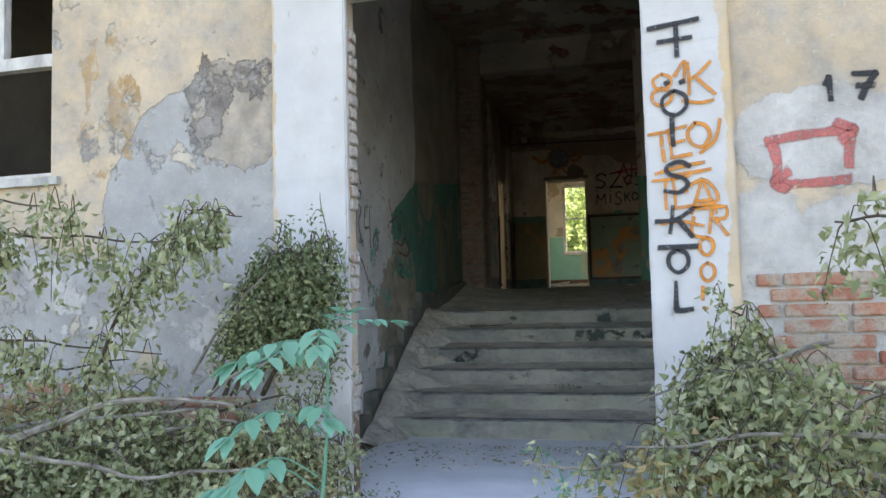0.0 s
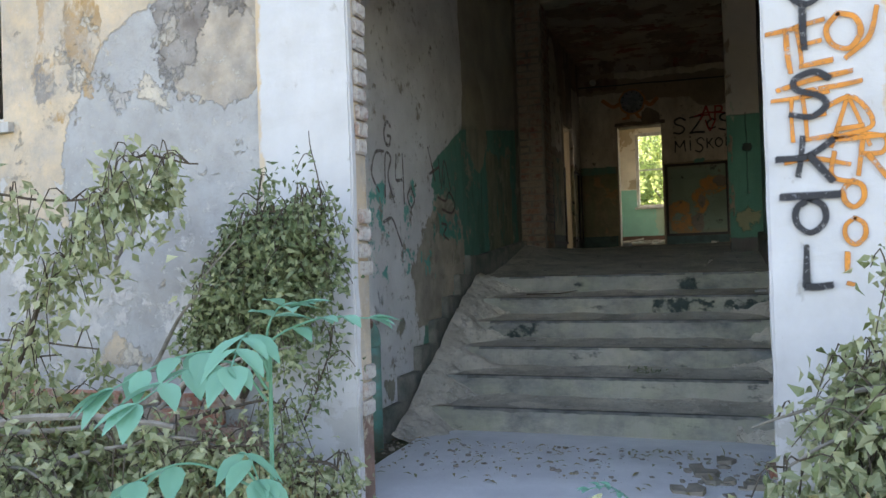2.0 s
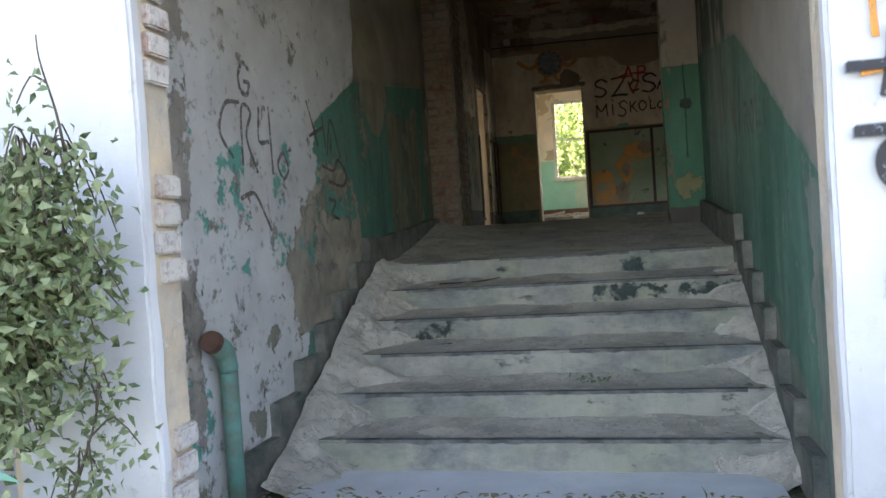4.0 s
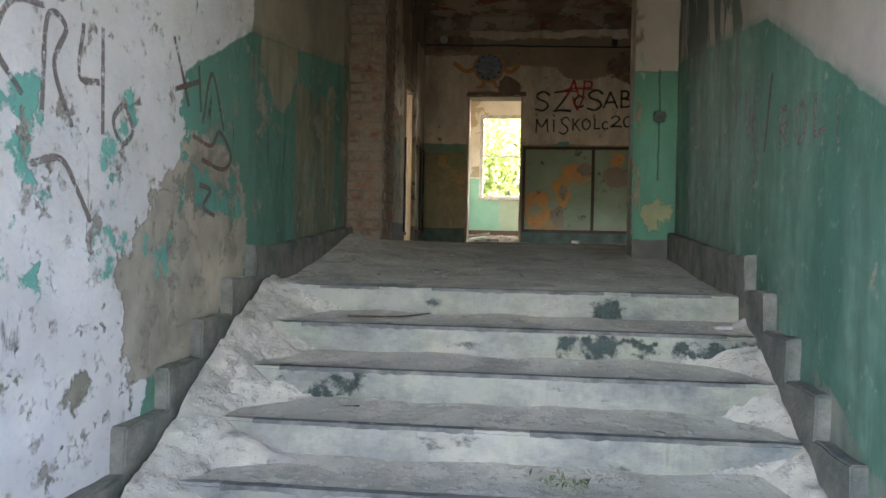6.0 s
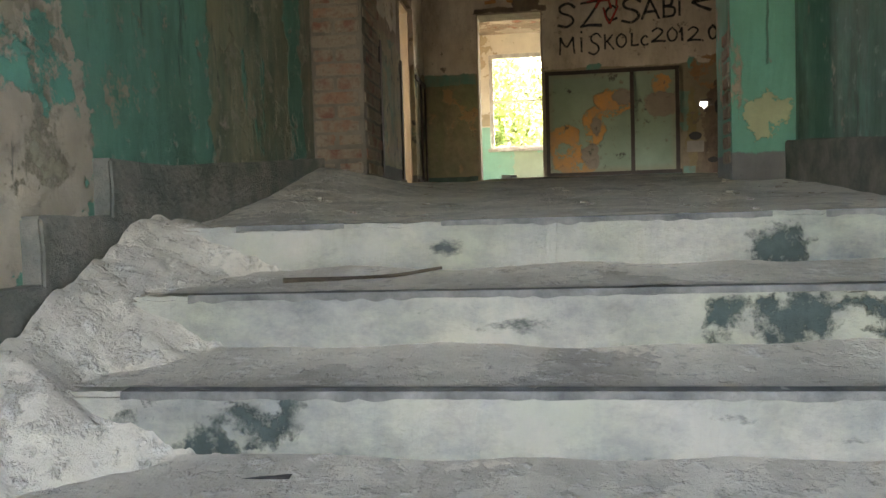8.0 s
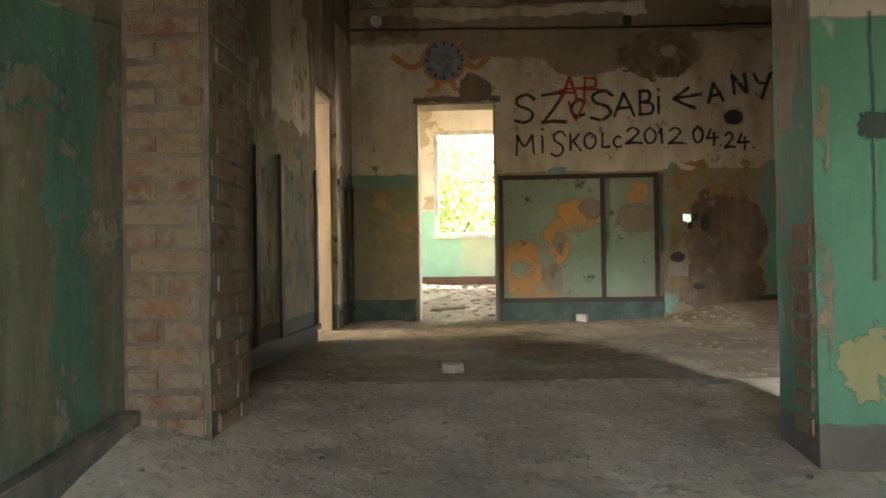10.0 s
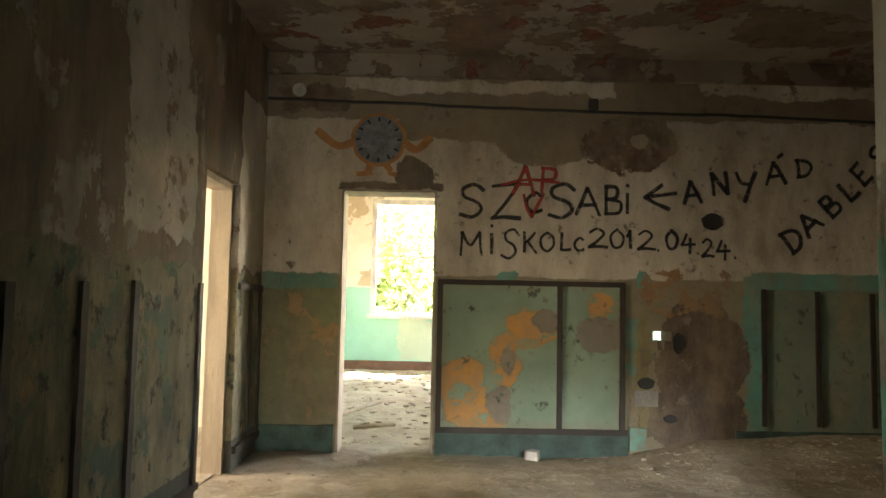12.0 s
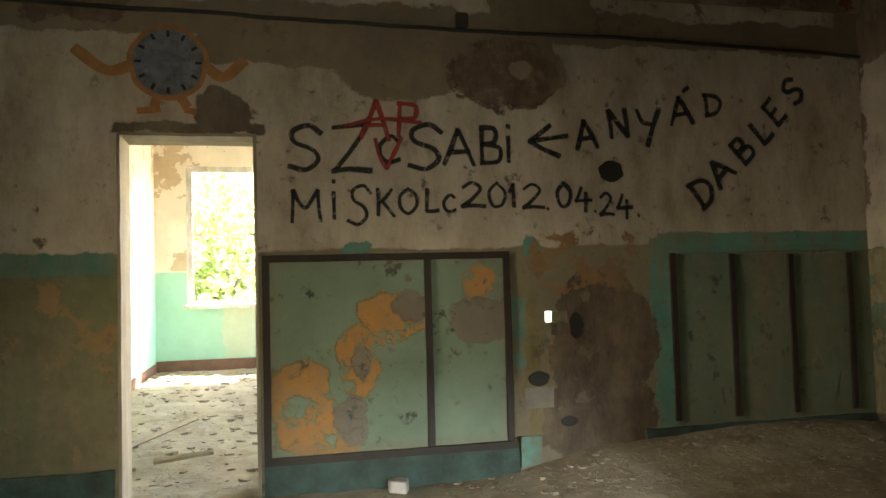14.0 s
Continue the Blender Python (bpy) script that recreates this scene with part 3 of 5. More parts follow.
def wall(axis, a0, a1, d0, d1, z0, z1, holes=()):
    """A wall along an axis from a0 to a1, from d0 to d1 deep, with openings (a, a, z, z) cut right through."""
    us, zs = sorted({a0, a1, *(h[i] for h in holes for i in (0, 1))}), sorted({z0, z1, *(h[i] for h in holes for i in (2, 3))})
    solid = {(i, j) for i in range(len(us) - 1) for j in range(len(zs) - 1)
             if not any(h[0] <= us[i] and us[i + 1] <= h[1] and h[2] <= zs[j] and zs[j + 1] <= h[3] for h in holes)}
    bm, made = bmesh.new(), {}

    def vert(u, d, z):
        key = (u, d, z)
        if key not in made:
            made[key] = bm.verts.new((u, d, z) if axis == "x" else (d, u, z))
        return made[key]

    for i, j in solid:
        u, w, a, b = us[i], us[i + 1], zs[j], zs[j + 1]
        for d in (d0, d1):
            bm.faces.new([vert(u, d, a), vert(w, d, a), vert(w, d, b), vert(u, d, b)])
        for other, p, q in (((i - 1, j), (u, a), (u, b)), ((i + 1, j), (w, a), (w, b)), ((i, j - 1), (u, a), (w, a)), ((i, j + 1), (u, b), (w, b))):
            if other not in solid:
                bm.faces.new([vert(p[0], d0, p[1]), vert(q[0], d0, q[1]), vert(q[0], d1, q[1]), vert(p[0], d1, p[1])])
    bmesh.ops.recalc_face_normals(bm, faces=bm.faces)
    return bm


def sheet(x0, x1, y0, y1, nx, ny, height):
    """A ground sheet whose height is given by a function of x and y."""
    bm = bmesh.new()
    rows = [[bm.verts.new((x, y, height(x, y))) for x in np.linspace(x0, x1, nx)] for y in np.linspace(y0, y1, ny)]
    for a, b in zip(rows, rows[1:]):
        for i in range(nx - 1):
            bm.faces.new((a[i], a[i + 1], b[i + 1], b[i]))
    return bm


def tube(points, r0, r1, sides=6, bm=None):
    bm = bm or bmesh.new()
    pts, rings = [Vector(p) for p in points], []
    for i, p in enumerate(pts):
        way = (pts[min(i + 1, len(pts) - 1)] - pts[max(i - 1, 0)]).normalized()
        side = way.cross((0.31, 0.2, 0.93)).normalized()
        up, r = side.cross(way), r0 + (r1 - r0) * i / (len(pts) - 1)
        rings.append([bm.verts.new(p + r * (math.cos(a) * side + math.sin(a) * up)) for a in np.linspace(0, 2 * math.pi, sides, endpoint=False)])
    for a, b in zip(rings, rings[1:]):
        for i in range(sides):
            bm.faces.new((a[i], a[(i + 1) % sides], b[(i + 1) % sides], b[i]))
    bm.faces.new(rings[0][::-1])
    bm.faces.new(rings[-1])
    return bm


def bent(points, n=10, wobble=0.0, seed=0):
    """A smooth line through a few points, with a little crookedness."""
    p = [Vector(q) for q in points]
    p = [2 * p[0] - p[1], *p, 2 * p[-1] - p[-2]]
    out = []
    for i in range(1, len(p) - 2):
        for s in np.linspace(0, 1, n, endpoint=i == len(p) - 3):
            a, b, c, d = p[i - 1 : i + 3]
            q = 0.5 * (2 * b + (c - a) * s + (2 * a - 5 * b + 4 * c - d) * s * s + (3 * b - a - 3 * c + d) * s ** 3)
            out.append(q + wobble * noise.noise_vector(q * 4 + Vector((seed, 0, 0))))
    return out


# ---- main measures ----
HALL_Z, FAR_Y, GROUND_Z = 1.27, 7.32, -0.05
STEP_RISE, STEP_GO, TOP_Z = 0.175, 0.34, 1.0
LEFT_X, RIGHT_X = -0.58, 2.14
HALL_LEFT = -0.66
FRONT_Y, BACK_Y = -3.65, 13.48
ARCH_Y0, ARCH_Y1, ARCH_L, ARCH_R = 2.2, 2.54, -0.27, 1.8
CEIL_Z, HALL_RIGHT = 4.66, 5.2
DOOR_L, DOOR_R, DOOR_TOP = 0.0, 0.81, 3.49


def floor_z(y):
    return TOP_Z + (HALL_Z - TOP_Z) * min(max((y - 0.3) / 3.2, 0), 1)


# ---- ground ----
def ground_height(x, y):
    flat = -3.6 < y < 12 and -5 < x < 8
    return GROUND_Z + (0 if flat else 0.05 * noise.noise(Vector((x * 0.5, y * 0.5, 0))))


bm = bmesh.new()
steps = [-400, -120, -40, -16, *np.linspace(-9, 7, 40), 14, 40, 120, 400]
deep = [-400, -120, -40, -18, *np.linspace(-10, -3.3, 26), 12.2, 16, 22, 40, 120, 400]
grid = [[bm.verts.new((x, y, ground_height(x, y) - 0.004)) for x in steps] for y in deep]
for a, b in zip(grid, grid[1:]):
    for i in range(len(steps) - 1):
        bm.faces.new((a[i], a[i + 1], b[i + 1], b[i]))
setting("ground", bm, M_GROUND, "dry trodden earth with litter and thin grass outside the entrance")

bm = sheet(-0.35, 2.0, -6.2, -1.5, 30, 50, lambda x, y: GROUND_Z + 0.014 + 0.008 * noise.noise(Vector((x * 3, y * 3, 0))))
setting("pavement", bm, M_SLAB, "pale dusty concrete slab in front of the steps")

# ---- facade ----
facade = setting("wall_front", wall("x", -6.5, 7.5, FRONT_Y, FRONT_Y + 0.12, -0.3, 5.6, [(0.04, 1.84, -0.3, 3.1), (-3.2, -2.16, 2.06, 4.0), (3.65, 4.25, 2.8, 3.85)]), M_FACADE,
        "cream facade plaster peeling to grey cement and brick")
setting("wall_front_core", wall("x", -6.5, 7.5, FRONT_Y + 0.123, FRONT_Y + 0.4, -0.3, 5.6, [(LEFT_X, RIGHT_X, -0.3, 3.3), (-3.2, -2.16, 2.06, 4.0), (3.65, 4.25, 2.8, 3.85)]), M_ROOM,
        "brick core of the front wall behind its plaster")


def pilaster(x0, x1):
    bm = bx(bmesh.new(), x0, x1, FRONT_Y - 0.055, FRONT_Y - 0.002, -0.2, 5.5)
    bmesh.ops.recalc_face_normals(bm, faces=bm.faces)
    bmesh.ops.bevel(bm, geom=[e for e in bm.edges if abs(e.verts[0].co.z - e.verts[1].co.z) > 1], offset=0.01, segments=2, affect="EDGES")
    bmesh.ops.subdivide_edges(bm, edges=[e for e in bm.edges if e.calc_length() > 1], cuts=80)
    rough_up(bm, 0.006, 6)
    return bm


setting("trim_pilaster_1", pilaster(-0.45, 0.05), M_PILASTER, "white limewashed pilaster with chipped edges beside the entrance")
setting("trim_pilaster_2", pilaster(1.83, 2.3), M_PILASTER, "white limewashed pilaster covered in sprayed letters")
setting("trim_lintel", box(0.02, 1.86, FRONT_Y - 0.03, FRONT_Y + 0.1, 3.05, 3.2, bevel=0.01), M_WINDOW, "pale chipped lintel board over the entrance")
def brick_field(parent, rows, material=None):
    """Bricks that lie open, as pieces of a wall: (x, y, z, along, scale of the length)."""
    shared = {}
    for k, (x, y, z, along, size) in enumerate(rows):
        key = round(size, 2)
        if key not in shared:
            b = box(-0.12 * size, 0.12 * size, -0.02, 0.02, -0.034, 0.034, bevel=0.007)
            shared[key] = mesh_of(b, "brick")
            shared[key].materials.append(material or M_BRICK)
        ob = new("brick", shared[key])
        ob.parent = parent
        ob.location = (x, y, z)
        ob.rotation_euler = (random.uniform(-0.02, 0.02), random.uniform(-0.015, 0.015), along + random.uniform(-0.02, 0.02))


def courses(u0, u1, z0, z1, keep):
    out, k = [], 0
    z = z0
    while z < z1:
        u = u0 + (0.13 if k % 2 else 0)
        while u < u1:
            size = 1.0 if random.random() < 0.7 else 0.48
            if keep(u, z):
                out.append((u, z, size))
            u += 0.255 if size == 1.0 else 0.135
        z, k = z + 0.083, k + 1
    return out


# ---- stairs ----
def stairs():
    flight = base("staircase", "worn dusty concrete entrance steps with chipped nosings", "staircase")
    for k in range(6):
        y1, z1 = -k * STEP_GO, TOP_Z - k * STEP_RISE
        bm = box(LEFT_X + 0.02, RIGHT_X - 0.02, y1, y1 + STEP_GO + 0.06, z1 - STEP_RISE - 0.1, z1, bevel=0.012)
        bmesh.ops.subdivide_edges(bm, edges=[e for e in bm.edges if abs(e.verts[0].co.x - e.verts[1].co.x) > 1], cuts=150)
        for v in bm.verts:
            edge = v.co.y < y1 + 0.03 and v.co.z > z1 - 0.03
            v.co += (0.006 if edge else 0.003) * noise.noise_vector(v.co * 24) + 0.004 * noise.noise_vector(v.co * 3)
        part("step", bm, M_STEP, flight)
        if k:
            part("dust_layer", sheet(LEFT_X + 0.05, RIGHT_X - 0.05, y1 + 0.035, y1 + STEP_GO, 110, 12, lambda x, y: z1 + 0.004 + 0.035 * ((y - y1) / STEP_GO) ** 2 * (1 + 0.6 * noise.noise(Vector((x * 3, k, 0))))
                                     + 0.006 * abs(noise.noise(Vector((x * 16, y * 16, k))))), M_DUST, flight, "fine grey dust lying on the tread", True)
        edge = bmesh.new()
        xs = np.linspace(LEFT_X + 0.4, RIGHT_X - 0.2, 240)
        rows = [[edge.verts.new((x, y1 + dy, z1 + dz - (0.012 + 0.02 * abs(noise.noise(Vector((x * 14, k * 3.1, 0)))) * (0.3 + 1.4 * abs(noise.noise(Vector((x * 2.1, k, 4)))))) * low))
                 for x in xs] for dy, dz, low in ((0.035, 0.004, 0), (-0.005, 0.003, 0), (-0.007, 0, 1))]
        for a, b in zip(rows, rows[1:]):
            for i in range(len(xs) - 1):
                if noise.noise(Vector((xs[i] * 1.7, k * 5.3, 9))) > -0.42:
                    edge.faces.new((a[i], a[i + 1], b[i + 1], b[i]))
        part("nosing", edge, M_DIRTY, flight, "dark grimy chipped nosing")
    tagged(flight, kind="structure")
    return flight


stairs()


def drift(x0, x1, y0, y1, seed, side):
    """Dust and plaster crumbs heaped along the foot of a wall over the steps."""
    def height(x, y):
        s = abs(x - (x0 if side < 0 else x1)) / (x1 - x0)
        k = max(0, min(6, -y / STEP_GO))
        slope = TOP_Z - k * STEP_RISE
        stair = TOP_Z - math.ceil(max(0, min(6, -y / STEP_GO)) - 1e-6) * STEP_RISE
        n = noise.noise(Vector((x * 3 + seed, y * 3, 0))) + 0.7 * noise.noise(Vector((x * 8, y * 8, seed))) + 0.35 * noise.noise(Vector((x * 22, y * 22, seed)))
        edge = 0.25 * noise.noise(Vector((y * 5, seed, 2)))
        top = slope + (0.05 if side < 0 else -0.02) - (0.30 + edge) * s ** 1.3 + 0.035 * n
        return max(top, stair - 0.05) if s < 0.98 else stair - 0.05
    return sheet(x0, x1, y0, y1, 44, 150, height)


tagged(part("dust_heap", drift(-0.5, 0.05, -2.1, 0.1, 1.0, -1), M_DUST, smooth=True), "grey plaster dust heaped on the steps along the wall", "dust heap", kind="stuff")
tagged(part("dust_heap", drift(1.72, 2.09, -1.9, -0.12, 5.0, 1), M_DUST, smooth=True), "grey plaster dust heaped on the steps under the green wall", "dust heap", kind="stuff")


def plinth(side):
    holder = base("baseboard_left" if side < 0 else "baseboard_right", "stepped dark plinth along the stair, chipped to cement", "baseboard")
    tagged(holder, kind="structure")
    x0, x1 = (LEFT_X - 0.01, LEFT_X + 0.06) if side < 0 else (RIGHT_X - 0.06, RIGHT_X + 0.01)
    for k in range(7):
        top = TOP_Z + 0.22 - k * STEP_RISE
        y0 = -k * STEP_GO - 0.1
        y1 = y0 + STEP_GO + 0.03 if k else ARCH_Y0 - 0.003
        bm = box(x0, x1, y0 + 0.003 * k, y1, top - 0.5, top, bevel=0.008)
        bmesh.ops.subdivide_edges(bm, edges=[e for e in bm.edges if e.calc_length() > 0.2], cuts=10, use_grid_fill=True)
        for v in bm.verts:
            if k == 0:
                v.co.z += (floor_z(v.co.y) - TOP_Z)
            v.co += 0.008 * noise.noise_vector(v.co * 9)
        part("plinth_block", bm, M_PLINTH, holder)


plinth(-1)
plinth(1)

# ---- stair passage ----
setting("wall_stair_left", wall("y", FRONT_Y + 0.4, ARCH_Y0 - 0.003, LEFT_X - 0.3, LEFT_X, -0.3, CEIL_Z), M_STAIR_L, "stair wall with peeling green dado, white paint and bare plaster")
setting("wall_stair_right", wall("y", FRONT_Y + 0.4, ARCH_Y0 - 0.003, RIGHT_X, RIGHT_X + 0.1, -0.3, CEIL_Z), M_STAIR_R, "stair wall painted glossy green below and cream above")


def landing_height(x, y):
    n = noise.noise(Vector((x * 1.5, y * 1.5, 2))) * 0.02 + noise.noise(Vector((x * 7, y * 7, 5))) * 0.008
    heap = 0.16 * math.exp(-((x + 0.55) ** 2 / 0.18 + (y - 2.1) ** 2 / 0.7))
    return floor_z(y) + n * min(1, y * 4 + 0.1) + heap * (y > 0.2)


def hall_height(x, y):
    n = noise.noise(Vector((x * 1.3, y * 1.3, 2))) * 0.03 + noise.noise(Vector((x * 6, y * 6, 5))) * 0.012 + noise.noise(Vector((x * 19, y * 19, 5))) * 0.006
    heap = 0.1 * math.exp(-((y - 7.3) ** 2 / 0.25)) * min(1, max(0, (x - 2.4) / 0.6)) + 0.13 * math.exp(-((y - 7.3) ** 2 / 0.8 + (x - 4.2) ** 2 / 2.2))
    back = 0.18 * min(1, max(0, (y - 8.0) / 3.4)) ** 1.2
    return HALL_Z + n + heap + back


setting("floor_landing", sheet(LEFT_X - 0.1, RIGHT_X + 0.1, 0.02, 3.5, 60, 70, landing_height), M_DUST, "landing floor under fine grey plaster dust", True)
setting("floor_hall", sheet(LEFT_X - 0.5, HALL_RIGHT + 0.1, 3.42, FAR_Y + 0.36, 130, 110, hall_height), M_FLOOR, "hall floor covered in crushed plaster and dirt", True)
setting("floor_far_room", sheet(-0.9, 4.3, FAR_Y + 0.3, BACK_Y + 0.2, 90, 120, hall_height), M_FLOOR, "far room floor covered in pale rubble", True)
setting("floor_side_room", box(-5.2, HALL_LEFT - 0.1, 3.0, 8.6, HALL_Z - 0.25, HALL_Z + 0.004), M_FLOOR, "dusty floor of the bright side room")
setting("floor_front_room", box(RIGHT_X + 0.05, HALL_RIGHT + 0.1, FRONT_Y + 0.4, 3.45, HALL_Z - 0.25, HALL_Z + 0.006), M_FLOOR, "dusty floor of the front room")

# ---- hall ----
pier = setting("wall_pier", box(LEFT_X - 0.3, ARCH_L, ARCH_Y0, ARCH_Y1 + 0.1, HALL_Z - 0.4, CEIL_Z, wear=0.008), M_MORTAR_PIER, "bare brick pier of the archway at the head of the stairs")
arch = setting("trim_pilaster_3", box(ARCH_R, RIGHT_X + 0.1, ARCH_Y0, ARCH_Y1, HALL_Z - 0.4, CEIL_Z, wear=0.006), M_GREEN_PIL, "pilaster painted green to shoulder height and cream above")
setting("wall_hall_left", wall("y", ARCH_Y1 + 0.103, FAR_Y, HALL_LEFT - 0.18, HALL_LEFT, HALL_Z - 0.4, CEIL_Z, [(5.66, 6.52, HALL_Z - 0.4, 3.38)]), M_HALL_L, "damp hall wall with flaking green and brown paint")
setting("wall_hall_far", wall("x", LEFT_X - 0.5, HALL_RIGHT + 0.3, FAR_Y, FAR_Y + 0.3, HALL_Z - 0.4, CEIL_Z + 0.2,
        [(DOOR_L, DOOR_R, HALL_Z - 0.4, DOOR_TOP), (2.66, 2.815, 2.245, 2.33), (2.7, 2.755, 2.17, 2.245)]), M_HALL_FAR, "hall wall with painted dado panels, peeled plaster and sprayed writing")
setting("wall_hall_right", wall("y", -3.3, FAR_Y, HALL_RIGHT, HALL_RIGHT + 0.3, HALL_Z - 0.4, CEIL_Z), M_HALL_L, "shadowed end wall of the hall")
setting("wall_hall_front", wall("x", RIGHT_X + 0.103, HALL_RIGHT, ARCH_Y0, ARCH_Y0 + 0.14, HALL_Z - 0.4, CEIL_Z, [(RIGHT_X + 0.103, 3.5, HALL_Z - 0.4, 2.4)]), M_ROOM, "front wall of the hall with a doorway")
setting("trim_header", box(ARCH_L + 0.003, ARCH_R - 0.003, ARCH_Y0 + 0.02, ARCH_Y1 - 0.02, 4.25, CEIL_Z, wear=0.006), M_CEIL, "plastered beam over the head of the stairs")
setting("ceiling", box(-5.4, HALL_RIGHT + 0.4, FRONT_Y + 0.1, BACK_Y + 0.4, CEIL_Z + 0.002, CEIL_Z + 0.4), M_CEIL, "stained ceiling with fallen plaster and bare brick")
setting("trim_cornice", box(HALL_LEFT, HALL_RIGHT, FAR_Y - 0.05, FAR_Y - 0.003, 4.47, CEIL_Z, wear=0.012), M_CEIL, "broken plaster cornice under the ceiling")
setting("roof", box(-6.5, 7.5, FRONT_Y, BACK_Y + 0.6, 5.5, 5.7), M_ROOM, "plain roof slab over the building")

# ---- rooms beyond ----
setting("wall_far_back", wall("x", -1.3, 4.5, BACK_Y, BACK_Y + 0.35, HALL_Z - 0.6, CEIL_Z, [(-0.24, 1.1, 2.34, 4.26), (2.7, 4.1, 2.34, 4.26)]), M_FAR, "back wall painted turquoise below and cream above")
setting("wall_far_left", wall("y", FAR_Y + 0.3, BACK_Y, -0.95, -0.65, HALL_Z - 0.4, CEIL_Z), M_FAR, "side wall painted turquoise below and cream above")
setting("wall_far_right", wall("y", FAR_Y + 0.3, BACK_Y, 4.2, 4.5, HALL_Z - 0.4, CEIL_Z, [(10.2, 12.8, 1.9, 4.2)]), M_FAR, "side wall with a broad opening added for the lamp")
setting("baseboard", box(-0.645, 4.2, BACK_Y - 0.02, BACK_Y - 0.002, HALL_Z + 0.05, HALL_Z + 0.33, wear=0.006), M_SKIRT, "brown painted skirting in the far room")
setting("baseboard_far_left", box(-0.648, -0.63, FAR_Y + 0.31, BACK_Y - 0.03, HALL_Z + 0.02, HALL_Z + 0.3, wear=0.006), M_SKIRT, "brown painted skirting along the side wall")
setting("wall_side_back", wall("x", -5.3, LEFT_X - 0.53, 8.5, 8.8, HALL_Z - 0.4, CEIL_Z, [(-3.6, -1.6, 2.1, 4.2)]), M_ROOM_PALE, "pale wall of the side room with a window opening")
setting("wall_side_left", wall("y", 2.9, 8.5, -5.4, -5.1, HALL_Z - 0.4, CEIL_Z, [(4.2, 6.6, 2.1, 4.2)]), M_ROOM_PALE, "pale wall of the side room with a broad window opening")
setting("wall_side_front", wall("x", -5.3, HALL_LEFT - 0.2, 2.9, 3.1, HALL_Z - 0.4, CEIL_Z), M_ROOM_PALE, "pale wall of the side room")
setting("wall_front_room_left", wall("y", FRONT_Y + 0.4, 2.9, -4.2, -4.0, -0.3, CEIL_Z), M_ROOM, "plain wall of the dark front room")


# ---- windows and doors ----
def window(name, label, x0, x1, y, z0, z1, bar_z, mullion=None, low_mullion=None, t=0.06):
    w = tagged(base(name, label, "window"), kind="structure")
    part("window_frame", box(x0 - 0.02, x0 + t, y, y + 0.09, z0, z1, wear=0.003), M_WINDOW, w)
    part("window_frame", box(x1 - t, x1 + 0.02, y, y + 0.09, z0, z1, wear=0.003), M_WINDOW, w)
    part("window_frame", box(x0 + t, x1 - t, y + 0.004, y + 0.086, z1 - t, z1 + 0.02, wear=0.003), M_WINDOW, w)
    part("window_frame", box(x0 + t, x1 - t, y + 0.004, y + 0.086, z0 - 0.01, z0 + t * 0.7, wear=0.003), M_WINDOW, w)
    part("transom", box(x0 + t, x1 - t, y - 0.01, y + 0.07, bar_z, bar_z + 0.09 if mullion else bar_z + 0.035, wear=0.004), M_WINDOW, w)
    for m, a, b in ((mullion, bar_z + 0.09, z1 - t), (low_mullion, z0 + t, bar_z)):
        if m:
            part("mullion", box(m - 0.03, m + 0.03, y + 0.003, y + 0.068, a, b, wear=0.003), M_WINDOW, w)
    part("window_sill", box(x0 - 0.06, x1 + 0.08, y - 0.14, y + 0.02, z0 - 0.07, z0 - 0.012, wear=0.006), M_WINDOW, w)
    return w


window("window_1", "old white wooden window frame with no glass left", -3.2, -2.16, FRONT_Y + 0.1, 2.06, 4.0, 2.87, -2.7)
window("window_2", "white wooden window frame with bare panes over trees", -0.22, 1.1, BACK_Y + 0.02, 2.36, 4.24, 3.285)


def door_frame(name, label, rows):
    d = tagged(base(name, label, "door frame"), kind="structure")
    for r in rows:
        part("jamb", box(*r, wear=0.004), M_FRAME, d)


door_frame("door_1", "bare wooden door lining without a door leaf", [
    (HALL_LEFT - 0.2, HALL_LEFT - 0.05, 6.46, 6.516, HALL_Z - 0.02, 3.33), (HALL_LEFT - 0.19, HALL_LEFT - 0.12, 5.664, 5.69, HALL_Z - 0.02, 3.33), (HALL_LEFT - 0.2, HALL_LEFT - 0.05, 5.664, 6.516, 3.33, 3.376)])
door_frame("door_2", "worn plaster doorway to the far room", [
    (DOOR_L + 0.002, DOOR_L + 0.02, FAR_Y - 0.012, FAR_Y + 0.31, HALL_Z - 0.02, DOOR_TOP - 0.02), (DOOR_R - 0.02, DOOR_R - 0.002, FAR_Y - 0.012, FAR_Y + 0.31, HALL_Z - 0.02, DOOR_TOP - 0.02),
    (DOOR_L + 0.002, DOOR_R - 0.002, FAR_Y - 0.012, FAR_Y + 0.31, DOOR_TOP - 0.02, DOOR_TOP - 0.002)])


# ---- dado battens of the hall ----
def dado_frame(label, pieces, group="dado frames"):
    f = base("dado_frame", label, "wall panelling", group)
    for p in pieces:
        part("batten", box(*p, wear=0.003), M_STRIP, f)


